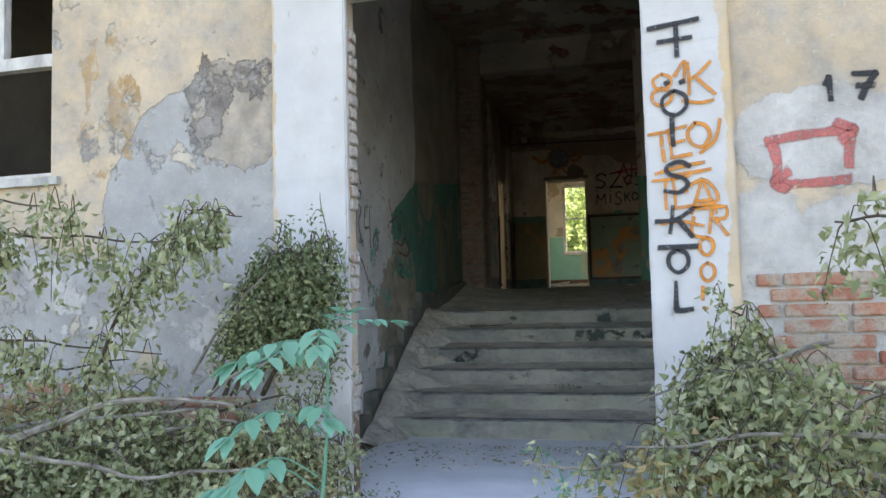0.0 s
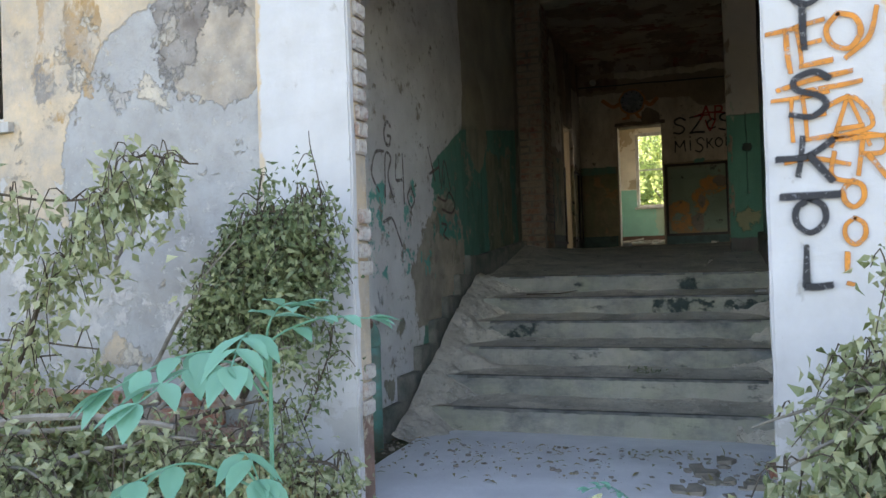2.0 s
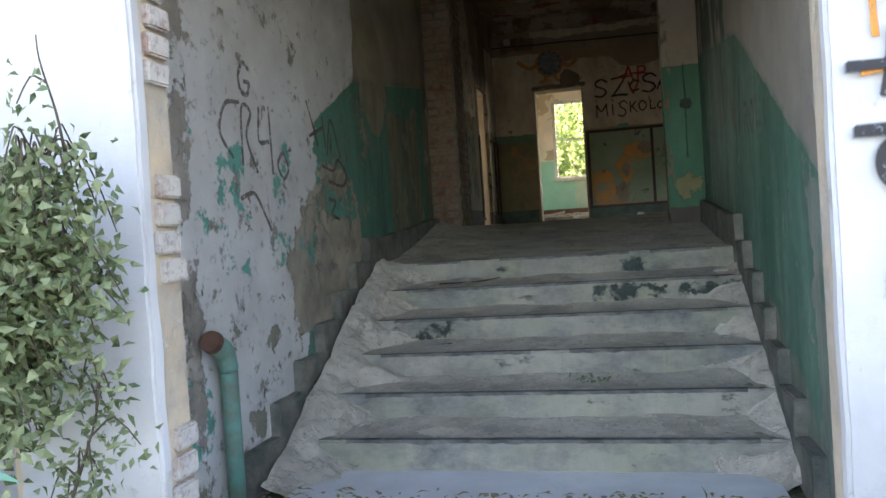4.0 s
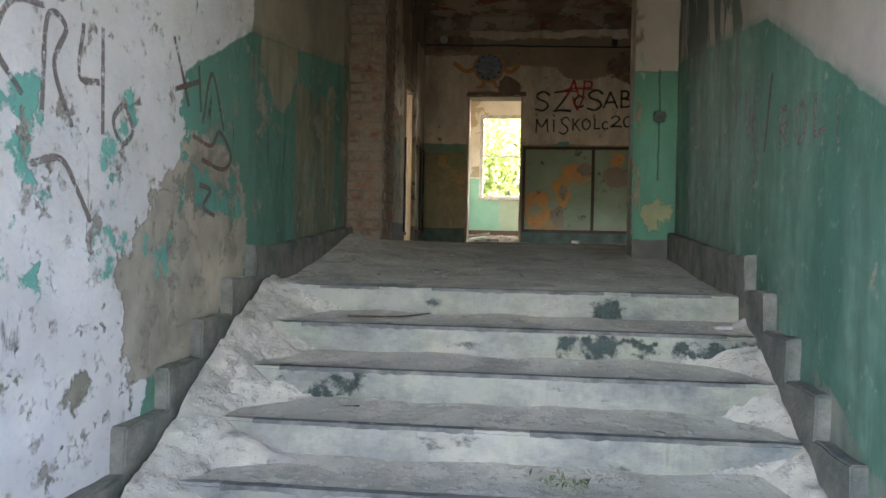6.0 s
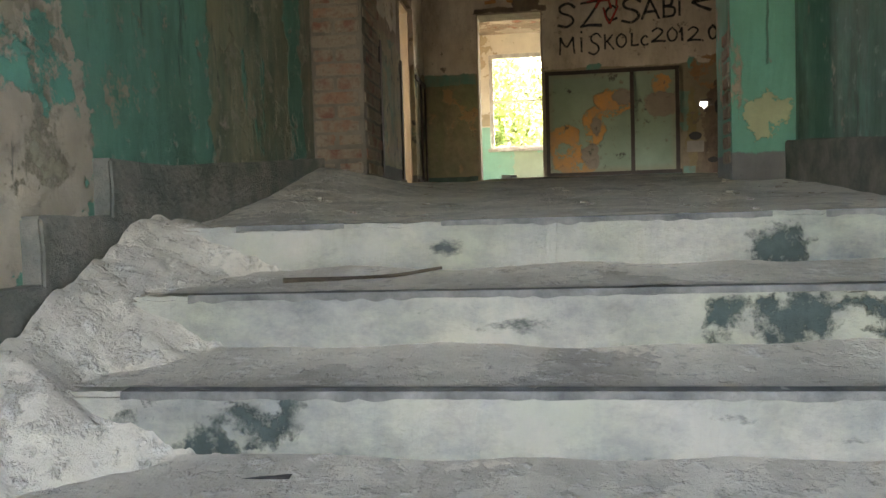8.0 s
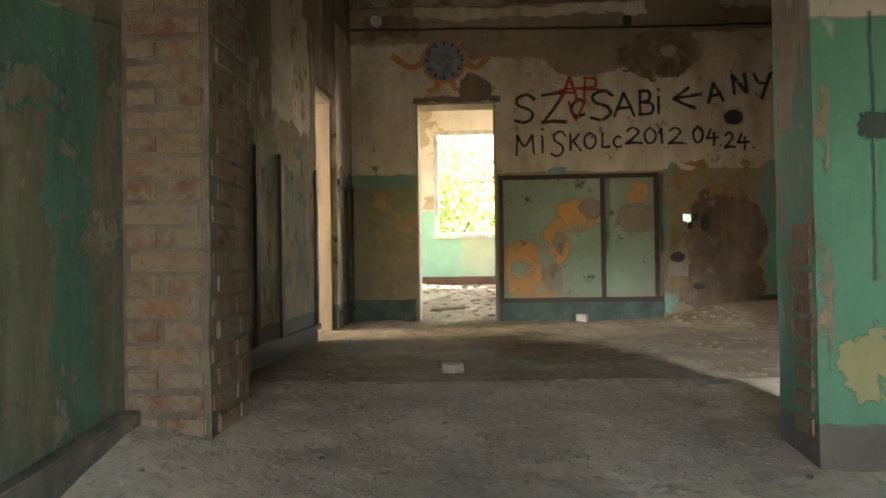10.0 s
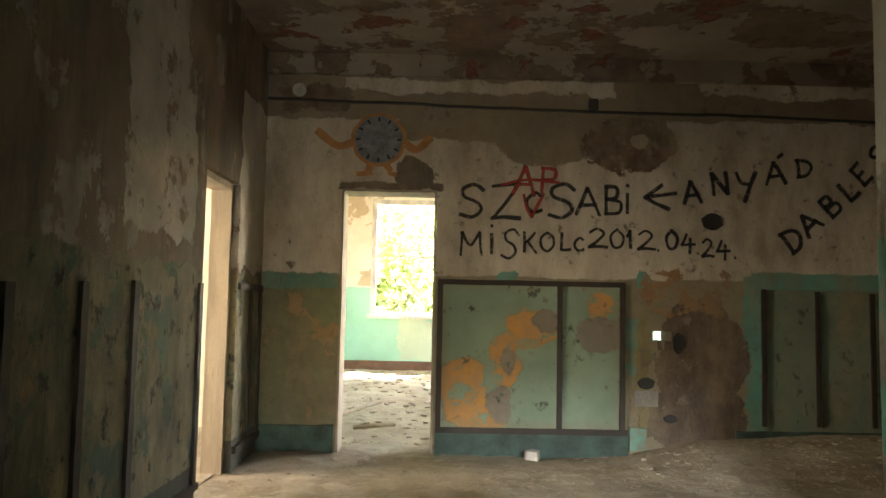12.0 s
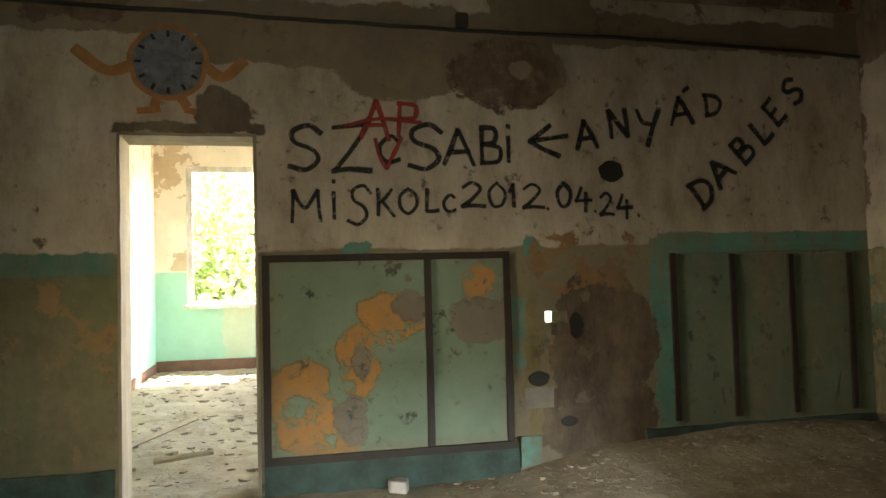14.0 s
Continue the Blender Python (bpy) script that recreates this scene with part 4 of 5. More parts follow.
y0, y1 = FAR_Y - 0.02, FAR_Y - 0.003
dado_frame("dark brown batten frame nailed round two green dado panels", [
    (0.83, 2.42, y0, y1, 2.69, 2.735), (0.83, 0.875, y0, y1, 1.5, 2.69), (2.375, 2.42, y0, y1, 1.5, 2.69), (1.845, 1.89, y0, y1, 1.5, 2.69), (0.83, 2.44, y0 - 0.015, y1, 1.455, 1.5)])
dado_frame("dark brown upright battens over a dim green dado", [
    (3.58, 3.62, y0, y1, 1.55, 2.7), (4.04, 4.08, y0, y1, 1.55, 2.69), (4.51, 4.55, y0, y1, 1.55, 2.68), (5.0, 5.04, y0, y1, 1.55, 2.68)])
xw0, xw1 = HALL_LEFT + 0.002, HALL_LEFT + 0.022
dado_frame("dark brown upright battens on the damp hall wall", [
    (xw0, xw1, 3.97, 4.03, 1.4, 2.58), (xw0, xw1, 4.52, 4.58, 1.4, 2.6), (xw0, xw1, 5.56, 5.62, 1.4, 2.62), (xw0, xw1, 3.4, 3.46, 1.4, 2.56), (xw0, xw1 + 0.01, 2.6, 5.64, 1.36, 1.4),
    (xw0, xw1, 6.9, 6.95, 1.45, 2.6), (xw0, xw1, 7.22, 7.27, 1.45, 2.6), (xw0, xw1 + 0.01, 6.54, 7.29, 1.4, 1.45), (xw0, xw1 + 0.002, 6.54, 7.29, 2.6, 2.65)])
setting("baseboard_far", box(0.83, 2.45, FAR_Y - 0.03, FAR_Y - 0.003, HALL_Z - 0.05, 1.455, wear=0.008), M_PLINTH_HALL, "dark green painted plinth under the panels")
setting("baseboard_far_2", box(3.35, 5.18, FAR_Y - 0.03, FAR_Y - 0.003, HALL_Z - 0.05, 1.51, wear=0.008), M_PLINTH_HALL, "dark plinth half buried in rubble")
setting("baseboard_far_3", box(HALL_LEFT, -0.02, FAR_Y - 0.025, FAR_Y - 0.003, HALL_Z - 0.05, 1.5, wear=0.008), M_PLINTH_HALL, "dark painted plinth beside the doorway")


# ---- plants outside ----
def leaf(bm, at, way, up, length, width, curl=0.3):
    """A folded, drooping leaf of two bent halves."""
    way, side = way.normalized(), way.cross(up)
    if side.length < 1e-3:
        side = Vector((1, 0, 0))
    side.normalize()
    up = side.cross(way)
    mid, tip = at + way * length * 0.5 + up * curl * length * 0.15, at + way * length - up * curl * length * 0.4
    a, m, t = bm.verts.new(at), bm.verts.new(mid), bm.verts.new(tip)
    for s in (-1, 1):
        w = bm.verts.new(at + way * length * 0.42 + side * s * width * 0.5 + up * width * 0.25)
        bm.faces.new((a, w, m) if s > 0 else (a, m, w))
        bm.faces.new((m, w, t) if s > 0 else (m, t, w))


def rand_way(down=0.0):
    v = Vector((random.gauss(0, 1), random.gauss(0, 1), random.gauss(0, 0.8) - down))
    return v.normalized()


def leafy_branch(points, radius, count, spread, size, leaves, bark, label, droop=0.9, start=0.15, group="cut branches", category="branch"):
    line = bent(points, 9, 0.035, random.random() * 50)
    thing = base("cut_branch", label, category, group)
    part("stem", tube(line, radius, radius * 0.3), bark, thing)
    bm, twigs = bmesh.new(), bmesh.new()
    clumps = max(3, count // 26)
    for _ in range(clumps):
        p = line[min(len(line) - 1, int(len(line) * (start + (1 - start) * random.random())))]
        out = Vector((random.gauss(0, 1), random.gauss(0, 0.8), random.gauss(-0.2, 0.7))).normalized() * spread * random.uniform(0.4, 1.1)
        way = [p, p + out * 0.5 + Vector((0, 0, 0.04)), p + out + Vector((0, 0, -0.12 * droop))]
        tube(bent(way, 3), 0.004, 0.002, 3, twigs)
        for _ in range(count // clumps):
            f = random.uniform(0.25, 1.08)
            q = p + out * f + Vector((random.gauss(0, 0.035), random.gauss(0, 0.035), random.gauss(-0.02, 0.05) - 0.12 * droop * f * f))
            leaf(bm, q, rand_way(droop), rand_way(), size * random.uniform(0.6, 1.25), size * random.uniform(0.35, 0.6), random.uniform(0, 1))
    tagged(part("twig", twigs, M_TWIG, thing), kind="stuff")
    tagged(part("foliage", bm, leaves, thing), kind="stuff")
    return thing


WILT = "cut branch with wilted grey-green leaves lying by the facade"
for k in range(22):
    x, y, z = random.uniform(-2.9, -0.35), random.uniform(-5.5, -4.2), random.uniform(0.1, 0.6)
    leafy_branch([(x - 0.6, y, z - 0.05), (x, y + 0.1, z + 0.12), (x + random.uniform(0.3, 0.6), y + random.uniform(-0.2, 0.2), z + random.uniform(-0.1, 0.1))],
                 0.012, 520, 0.3, 0.06, M_LEAF_DRY if k % 4 == 3 else M_LEAF_WILT, M_BARK, WILT)
for k in range(7):
    x, y, z = random.uniform(-0.4, 0.12), random.uniform(-4.6, -4.1), random.uniform(0.15, 0.6)
    leafy_branch([(x - 0.4, y, z), (x, y, z + 0.1), (x + 0.1, y, z + 0.05)], 0.01, 330, 0.2, 0.045, M_LEAF_DRY if k % 2 else M_LEAF_WILT, M_TWIG, WILT)
# long bare boughs with hanging bunches
for pts, r in (([(-3.0, -5.0, 0.15), (-1.5, -4.9, 0.45), (-0.7, -4.85, 0.66), (-0.1, -4.8, 0.66)], 0.03), ([(-2.6, -5.3, 0.62), (-1.2, -5.25, 0.55), (-0.4, -5.2, 0.42), (0.2, -5.15, 0.45)], 0.017),
               ([(-2.9, -4.7, 0.42), (-1.6, -4.6, 0.5), (-0.5, -4.5, 0.6)], 0.026)):
    leafy_branch(pts, r, 150, 0.25, 0.05, M_LEAF_WILT, M_BARK, "thick bare grey bough lying across the cut branches")
for pts, n in (([(-2.8, -4.75, 1.35), (-1.7, -4.75, 1.52), (-1.0, -4.7, 1.5), (-0.5, -4.6, 1.47)], 420), ([(-2.8, -4.6, 1.0), (-1.6, -4.6, 0.98), (-0.7, -4.5, 0.88)], 200),
               ([(-1.1, -4.6, 0.7), (-0.85, -4.55, 1.2), (-0.55, -4.5, 1.6), (-0.3, -4.4, 1.62)], 460), ([(-2.4, -4.9, 1.55), (-1.7, -4.9, 1.72), (-1.0, -4.8, 1.62)], 260), ([(-2.9, -4.5, 0.8), (-1.7, -4.5, 0.78), (-0.9, -4.5, 0.86)], 160)):
    leafy_branch(pts, 0.012, int(n * 1.5), 0.17, 0.062, M_LEAF_WILT, M_TWIG, "thin arching twig with bunches of wilted hanging leaves", 1.3)
# dark climber against the pilaster
for k in range(9):
    x = random.uniform(-0.5, 0.0)
    leafy_branch([(x - 0.3, -4.0, 0.6), (x - 0.1, -4.02, 1.0), (x + random.uniform(0.0, 0.15), -4.0, 1.25 + random.uniform(0, 0.3))], 0.009, 560, 0.2, 0.046, M_LEAF_DARK, M_TWIG,
                 "dense dark green climbing shrub against the white pilaster", 0.5, 0.45, "climbing shrub", "shrub")
for k in range(8):
    x, z = random.uniform(-0.75, 0.02), random.uniform(1.0, 1.4)
    leafy_branch([(x - 0.25, -3.95, z - 0.3), (x - 0.1, -3.97, z - 0.1), (x, -3.97, z)], 0.008, 480, 0.17, 0.048, M_LEAF_DARK, M_TWIG,
                 "dense dark green climbing shrub against the white pilaster", 0.6, 0.4, "climbing shrub", "shrub")
for k in range(7):
    x, z = random.uniform(-0.16, 0.06), random.uniform(1.3, 1.5)
    leafy_branch([(x - 0.25, -4.0, z - 0.15), (x - 0.1, -4.02, z), (x, -4.02, z - 0.04)], 0.007, 380, 0.13, 0.046, M_LEAF_DARK, M_TWIG,
                 "leafy shoots of the climbing shrub hanging over the pilaster", 1.0, 0.3, "climbing shrub", "shrub")
for pts in ([(-0.75, -4.15, 0.75), (-0.5, -4.2, 1.05), (-0.2, -4.25, 1.3)], [(-0.85, -4.2, 1.25), (-0.7, -4.15, 1.5), (-0.62, -4.1, 1.62)], [(-0.6, -4.3, 0.6), (-0.3, -4.3, 0.8), (0.1, -4.3, 0.88)]):
    leafy_branch(pts, 0.011, 40, 0.1, 0.045, M_LEAF_WILT, M_BARK, "bare grey stem leaning in the climbing shrub", 0.5, 0.6, "climbing shrub", "shrub")
leafy_branch([(0.0, -4.0, 1.2), (0.03, -4.0, 1.5), (0.02, -4.0, 1.78)], 0.006, 70, 0.08, 0.035, M_LEAF_DARK, M_TWIG, "upright leafy shoot of the climbing shrub", 0.0, 0.1, "climbing shrub", "shrub")
leafy_branch([(-0.1, -3.95, 0.5), (0.0, -3.95, 0.7), (0.05, -3.95, 0.95)], 0.006, 260, 0.13, 0.036, M_LEAF_DARK, M_TWIG, "small leafy shoot at the foot of the pilaster", 0.3, 0.1, "climbing shrub", "shrub")
for k in range(13):
    x, y, z = random.uniform(2.05, 3.3), random.uniform(-5.2, -4.1), random.uniform(0.1, 0.75)
    leafy_branch([(x + 0.6, y, z - 0.1), (x, y, z + 0.1), (x - random.uniform(0.2, 0.4), y + random.uniform(-0.15, 0.15), z + random.uniform(-0.12, 0.12))],
                 0.013, 480, 0.27, 0.06, M_LEAF_DRY if k % 6 == 5 else M_LEAF_WILT, M_BARK, "cut branch with wilted leaves heaped under the painted pilaster")
for k in range(9):
    x, y, z = random.uniform(1.95, 2.45), random.uniform(-4.25, -3.9), random.uniform(0.2, 0.8)
    leafy_branch([(x + 0.4, y, z - 0.1), (x + 0.1, y, z + 0.06), (x - random.uniform(0.0, 0.12), y, z + random.uniform(-0.1, 0.05))],
                 0.01, 420, 0.2, 0.06, M_LEAF_WILT, M_BARK, "cut branch with wilted leaves leaning on the painted pilaster")
for pts in ([(2.9, -4.9, 0.35), (2.2, -4.85, 0.5), (1.5, -4.8, 0.42), (1.25, -4.75, 0.42)], [(3.0, -5.1, 0.6), (2.3, -5.1, 0.62), (1.7, -5.0, 0.55)], [(2.6, -4.3, 0.9), (2.1, -4.25, 0.75), (1.72, -4.2, 0.62)]):
    leafy_branch(pts, 0.014, 150, 0.14, 0.05, M_LEAF_WILT, M_BARK, "long pale stripped branch reaching over the path")
for pts in ([(3.0, -5.6, -0.05), (2.85, -5.5, 0.8), (2.6, -5.45, 1.3), (2.4, -5.4, 1.35)], [(2.5, -4.2, 0.6), (2.3, -4.2, 0.95), (2.15, -4.2, 1.05)]):
    leafy_branch(pts, 0.012, 360, 0.22, 0.055, M_LEAF_WILT, M_TWIG, "raised branch with wilted leaves beside the pilaster")


def leaflet(at, way, length, broad):
    """A broad pointed leaflet, folded at its rib and drooping at its tip."""
    bm, n, prev = bmesh.new(), 8, None
    across = way.cross((0, 0, 1)).normalized()
    up = across.cross(way)
    for k in range(n + 1):
        s = k / n
        w = length * broad * math.sin(math.pi * s ** 0.8) ** 0.9 * (1 + 0.08 * (k % 2)) if 0 < s < 1 else 0.001
        c = at + way * length * s - up * length * 0.22 * s * s
        row = [bm.verts.new(c + across * w * q + up * w * 0.3 * abs(q)) for q in (-1, -0.5, 0, 0.5, 1)]
        if prev:
            for j in range(4):
                bm.faces.new((prev[j], prev[j + 1], row[j + 1], row[j]))
        prev = row
    return bm


def seedling(root, fronds, label="fresh green young plant with broad paired leaflets"):
    """A young plant: stalks that end in feathered leaves of broad leaflets. Fronds are (foot, tip, size of a leaflet, pairs)."""
    plant = base("elder_seedling", label, "plant")
    root, crown = Vector(root), Vector(fronds[0][0])
    part("stem", tube(bent([root, root.lerp(crown, 0.5) + Vector((0.02, 0.02, 0)), crown], 6), 0.009, 0.005, 6), M_LEAF_FRESH, plant)
    for foot, tip, size, pairs in fronds:
        foot, tip = Vector(foot), Vector(tip)
        low = root.lerp(crown, min(1, max(0.2, (foot.z - root.z) / (crown.z - root.z) - 0.1)))
        stalk = part("stalk", tube(bent([low, foot, foot.lerp(tip, 0.5) + Vector((0, 0, 0.03)), tip], 5), 0.004, 0.002, 5), M_LEAF_FRESH, plant)
        way = (tip - foot).normalized()
        for k in range(pairs + 1):
            at = foot.lerp(tip, 0.25 + 0.75 * k / pairs) + Vector((0, 0, 0.03 * math.sin(math.pi * (0.25 + 0.75 * k / pairs))))
            for turn in ((-62, 62) if k < pairs else (-26, 8, 38)):
                d = Matrix.Rotation(radians(turn + random.uniform(-9, 9)), 3, "Z") @ way
                d = (d + Vector((0, 0, random.uniform(-0.42, -0.05)))).normalized()
                part("leaflet", leaflet(at, d, size * random.uniform(0.85, 1.15), 0.25), M_LEAF_FRESH, stalk, smooth=True)
    return plant


seedling((0.47, -5.25, 0.0), [((0.56, -5.24, 1.0), (0.78, -5.12, 1.05), 0.085, 3), ((0.55, -5.3, 1.02), (0.64, -5.52, 0.98), 0.105, 3), ((0.5, -5.3, 0.98), (0.3, -5.5, 0.92), 0.11, 3), ((0.56, -5.25, 1.03), (0.66, -5.3, 1.09), 0.09, 2), ((0.48, -5.28, 0.95), (0.42, -5.56, 0.9), 0.105, 3),
                              ((0.44, -5.38, 0.72), (0.32, -5.58, 0.66), 0.11, 2), ((0.45, -5.4, 0.55), (0.36, -5.66, 0.5), 0.12, 2), ((0.5, -5.3, 0.72), (0.62, -5.4, 0.7), 0.1, 2), ((0.42, -5.35, 0.5), (0.22, -5.5, 0.45), 0.12, 2)])
seedling((1.35, -4.1, 0.0), [((1.32, -4.1, 0.3), (1.18, -4.18, 0.36), 0.05, 3), ((1.38, -4.1, 0.22), (1.5, -4.18, 0.26), 0.05, 3), ((1.36, -4.12, 0.15), (1.37, -4.28, 0.18), 0.05, 2)], "small fresh green sprig growing from the slab")


def weeds(x0, x1, y0, y1, n, material, label, size=0.035):
    bm = bmesh.new()
    for _ in range(n):
        x, y = random.uniform(x0, x1), random.uniform(y0, y1)
        h = random.uniform(0.02, 0.14)
        for _ in range(5):
            leaf(bm, Vector((x, y, GROUND_Z + h * random.random())), rand_way(0.1), Vector((0, 0, 1)), size * random.uniform(0.6, 1.3), size * 0.5)
    tagged(part("weeds", bm, material), label, "weeds", kind="stuff")


weeds(-0.3, 0.35, -4.6, -3.6, 130, M_LEAF_DARK, "low green weeds and litter at the foot of the pilaster")
weeds(-3.2, 0.1, -6.4, -4.0, 700, M_LEAF_DRY, "dry leaves and weeds under the cut branches", 0.05)
weeds(1.7, 3.6, -6.0, -3.8, 500, M_LEAF_DRY, "dry leaf litter under the heaped branches", 0.05)


# ---- trees behind the building ----
def tree(at, height, crown, seed, label="sunlit broadleaf tree behind the building"):
    random.seed(seed)
    t = base("tree", label, "tree", "trees behind the building", at)
    top = Vector((random.uniform(-0.4, 0.4), random.uniform(-0.4, 0.4), height * 0.75))
    trunk = part("trunk", tube(bent([(0, 0, -0.3), (0.1, 0, height * 0.35), top], 6, 0.1, seed), 0.2, 0.06, 8), M_BARK, t)
    bm = bmesh.new()
    for k in range(16):
        a, z = random.uniform(0, 6.28), height * random.uniform(0.22, 0.72)
        end = Vector((math.cos(a) * crown * random.uniform(0.5, 1), math.sin(a) * crown * random.uniform(0.5, 1), z + random.uniform(0.0, 1.4)))
        part("limb", tube(bent([(0, 0, z * 0.85), end * 0.5 + Vector((0, 0, z * 0.5)), end], 5, 0.1, k), 0.05, 0.012, 5), M_BARK, trunk)
        for _ in range(13):
            c = end * random.uniform(0.45, 1.1) + Vector((random.gauss(0, 0.5), random.gauss(0, 0.5), random.gauss(0, 0.45)))
            for _ in range(34):
                q = c + Vector((random.gauss(0, 0.22), random.gauss(0, 0.22), random.gauss(0, 0.2)))
                leaf(bm, q, rand_way(0.3), rand_way(), 0.2 * random.uniform(0.6, 1.3), 0.12)
    tagged(part("crown", bm, M_LEAF_TREE, t), kind="stuff")


for k, (x, y, h, c) in enumerate(((-1.9, 19.5, 8.0, 2.6), (1.3, 20.5, 8.5, 2.6), (-4.5, 22.0, 9.0, 2.8), (-0.6, 24.5, 10.0, 3.0), (4.6, 22.5, 9.0, 2.8), (0.2, 19.0, 4.4, 2.4), (-0.8, 28.0, 11.0, 3.6), (2.6, 27.0, 10.0, 3.4), (-9.5, 7.0, 8.0, 2.6), (-8.8, 3.6, 7.0, 2.3))):
    tree((x, y, GROUND_Z), h, c, 100 + k)
random.seed(7)


# ---- writing and paint on the walls ----
GLYPHS = {
    "S": [[(0.95, 0.82), (0.6, 1.0), (0.15, 0.86), (0.2, 0.62), (0.7, 0.45), (0.85, 0.22), (0.5, 0.0), (0.02, 0.08)]],
    "Z": [[(0.05, 0.93), (0.5, 0.97), (0.9, 0.96), (0.55, 0.5), (0.08, 0.05)], [(0.02, 0.04), (0.5, 0.08), (1.05, 0.05)]],
    "C": [[(0.92, 0.82), (0.6, 1.0), (0.15, 0.65), (0.15, 0.25), (0.5, 0.0), (0.98, 0.12)]],
    "G": [[(0.92, 0.85), (0.5, 1.0), (0.1, 0.6), (0.2, 0.1), (0.7, 0.03), (0.9, 0.4), (0.5, 0.42)]],
    "A": [[(0.0, 0.0), (0.25, 0.5), (0.48, 1.0)], [(0.48, 1.0), (0.75, 0.5), (1.0, -0.02)], [(0.18, 0.34), (0.85, 0.38)]],
    "B": [[(0.12, 0.0), (0.1, 0.5), (0.12, 1.0)], [(0.05, 0.98), (0.65, 0.95), (0.65, 0.6), (0.15, 0.52)], [(0.15, 0.52), (0.85, 0.42), (0.8, 0.06), (0.05, 0.0)]],
    "i": [[(0.5, 0.0), (0.5, 0.35), (0.5, 0.65)], [(0.5, 0.88), (0.53, 0.94)]],
    "I": [[(0.5, 0.0), (0.48, 0.5), (0.5, 1.0)]],
    "N": [[(0.1, 0.0), (0.12, 0.5), (0.1, 1.0)], [(0.1, 1.0), (0.5, 0.5), (0.9, 0.0)], [(0.9, 0.0), (0.92, 0.5), (0.9, 1.0)]],
    "y": [[(0.05, 1.0), (0.25, 0.6), (0.6, 0.5)], [(0.98, 1.05), (0.7, 0.4), (0.45, -0.25)]],
    "D": [[(0.15, 0.0), (0.17, 0.5), (0.15, 1.0)], [(0.05, 1.0), (0.7, 0.85), (0.92, 0.5), (0.6, 0.08), (0.05, 0.0)]],
    "M": [[(0.05, 0.0), (0.08, 0.5), (0.1, 1.0)], [(0.1, 1.0), (0.3, 0.6), (0.5, 0.45), (0.7, 0.7), (0.9, 1.0)], [(0.9, 1.0), (0.92, 0.5), (0.98, 0.02)]],
    "K": [[(0.15, 0.0), (0.17, 0.5), (0.15, 1.0)], [(0.85, 0.98), (0.5, 0.65), (0.18, 0.45)], [(0.35, 0.55), (0.6, 0.3), (0.95, -0.05)]],
    "O": [[(0.5, 1.0), (0.1, 0.7), (0.12, 0.25), (0.5, 0.0), (0.9, 0.3), (0.88, 0.75), (0.5, 1.0)]],
    "L": [[(0.2, 1.0), (0.18, 0.5), (0.15, 0.03)], [(0.15, 0.03), (0.5, 0.02), (0.95, 0.06)]],
    "E": [[(0.15, 0.0), (0.17, 0.5), (0.15, 1.0)], [(0.1, 0.98), (0.85, 1.02)], [(0.15, 0.52), (0.7, 0.54)], [(0.1, 0.02), (0.9, 0.03)]],
    "T": [[(0.0, 0.95), (0.5, 0.97), (1.0, 1.0)], [(0.5, 0.97), (0.48, 0.5), (0.5, 0.0)]],
    "R": [[(0.15, 0.0), (0.15, 0.5), (0.15, 1.0)], [(0.1, 0.98), (0.75, 0.92), (0.75, 0.58), (0.2, 0.5)], [(0.35, 0.5), (0.65, 0.25), (0.95, 0.0)]],
    "P": [[(0.15, 0.0), (0.15, 0.5), (0.15, 1.0)], [(0.05, 0.98), (0.8, 0.95), (0.8, 0.6), (0.2, 0.5)]],
    "F": [[(-0.1, 0.86), (0.5, 0.9), (1.2, 0.95)], [(0.1, 0.45), (0.95, 0.5)], [(0.5, 0.9), (0.52, 0.5), (0.5, 0.0)]],
    "0": [[(0.5, 1.0), (0.12, 0.6), (0.3, 0.05), (0.75, 0.1), (0.9, 0.6), (0.5, 1.0)]],
    "1": [[(0.2, 0.65), (0.55, 1.0)], [(0.55, 1.0), (0.55, 0.5), (0.6, 0.0)]],
    "2": [[(0.05, 0.8), (0.45, 1.0), (0.8, 0.75), (0.4, 0.3), (0.0, 0.02)], [(0.0, 0.02), (0.5, 0.06), (1.0, 0.02)]],
    "4": [[(0.4, 1.0), (0.2, 0.6), (0.05, 0.38)], [(0.05, 0.38), (0.5, 0.4), (1.0, 0.42)], [(0.65, 0.75), (0.65, 0.3), (0.62, -0.1)]],
    "7": [[(0.0, 0.95), (0.5, 0.97), (0.95, 1.0)], [(0.95, 1.0), (0.6, 0.5), (0.4, 0.0)], [(0.2, 0.5), (0.9, 0.52)]],
    ".": [[(0.0, 0.02), (0.06, 0.05)]],
    "!": [[(0.4, 1.0), (0.35, 0.4)], [(0.35, 0.05), (0.6, 0.0)]],
}


def letters(rows, at, turn, material, label, width=0.03):
    """Hand-sprayed letters on a wall: rows of (letter, along, up, its width, its height, slant)."""
    thing = base("graffiti", label, "graffiti")
    for k, (text, u, z, w, h, slant) in enumerate(rows):
        bm = bmesh.new()
        ca, sa = math.cos(radians(slant)), math.sin(radians(slant))
        for j, line in enumerate(GLYPHS[text]):
            pts = [(u + ca * a * w - sa * b * h, z + sa * a * w + ca * b * h) for a, b in line]
            ribbon(pts, 0.0003 * j + 0.0002 * (k % 3), width * random.uniform(0.85, 1.15), bm)
        bm.transform(at @ turn)
        part("letter", bm, material, thing)
    return thing


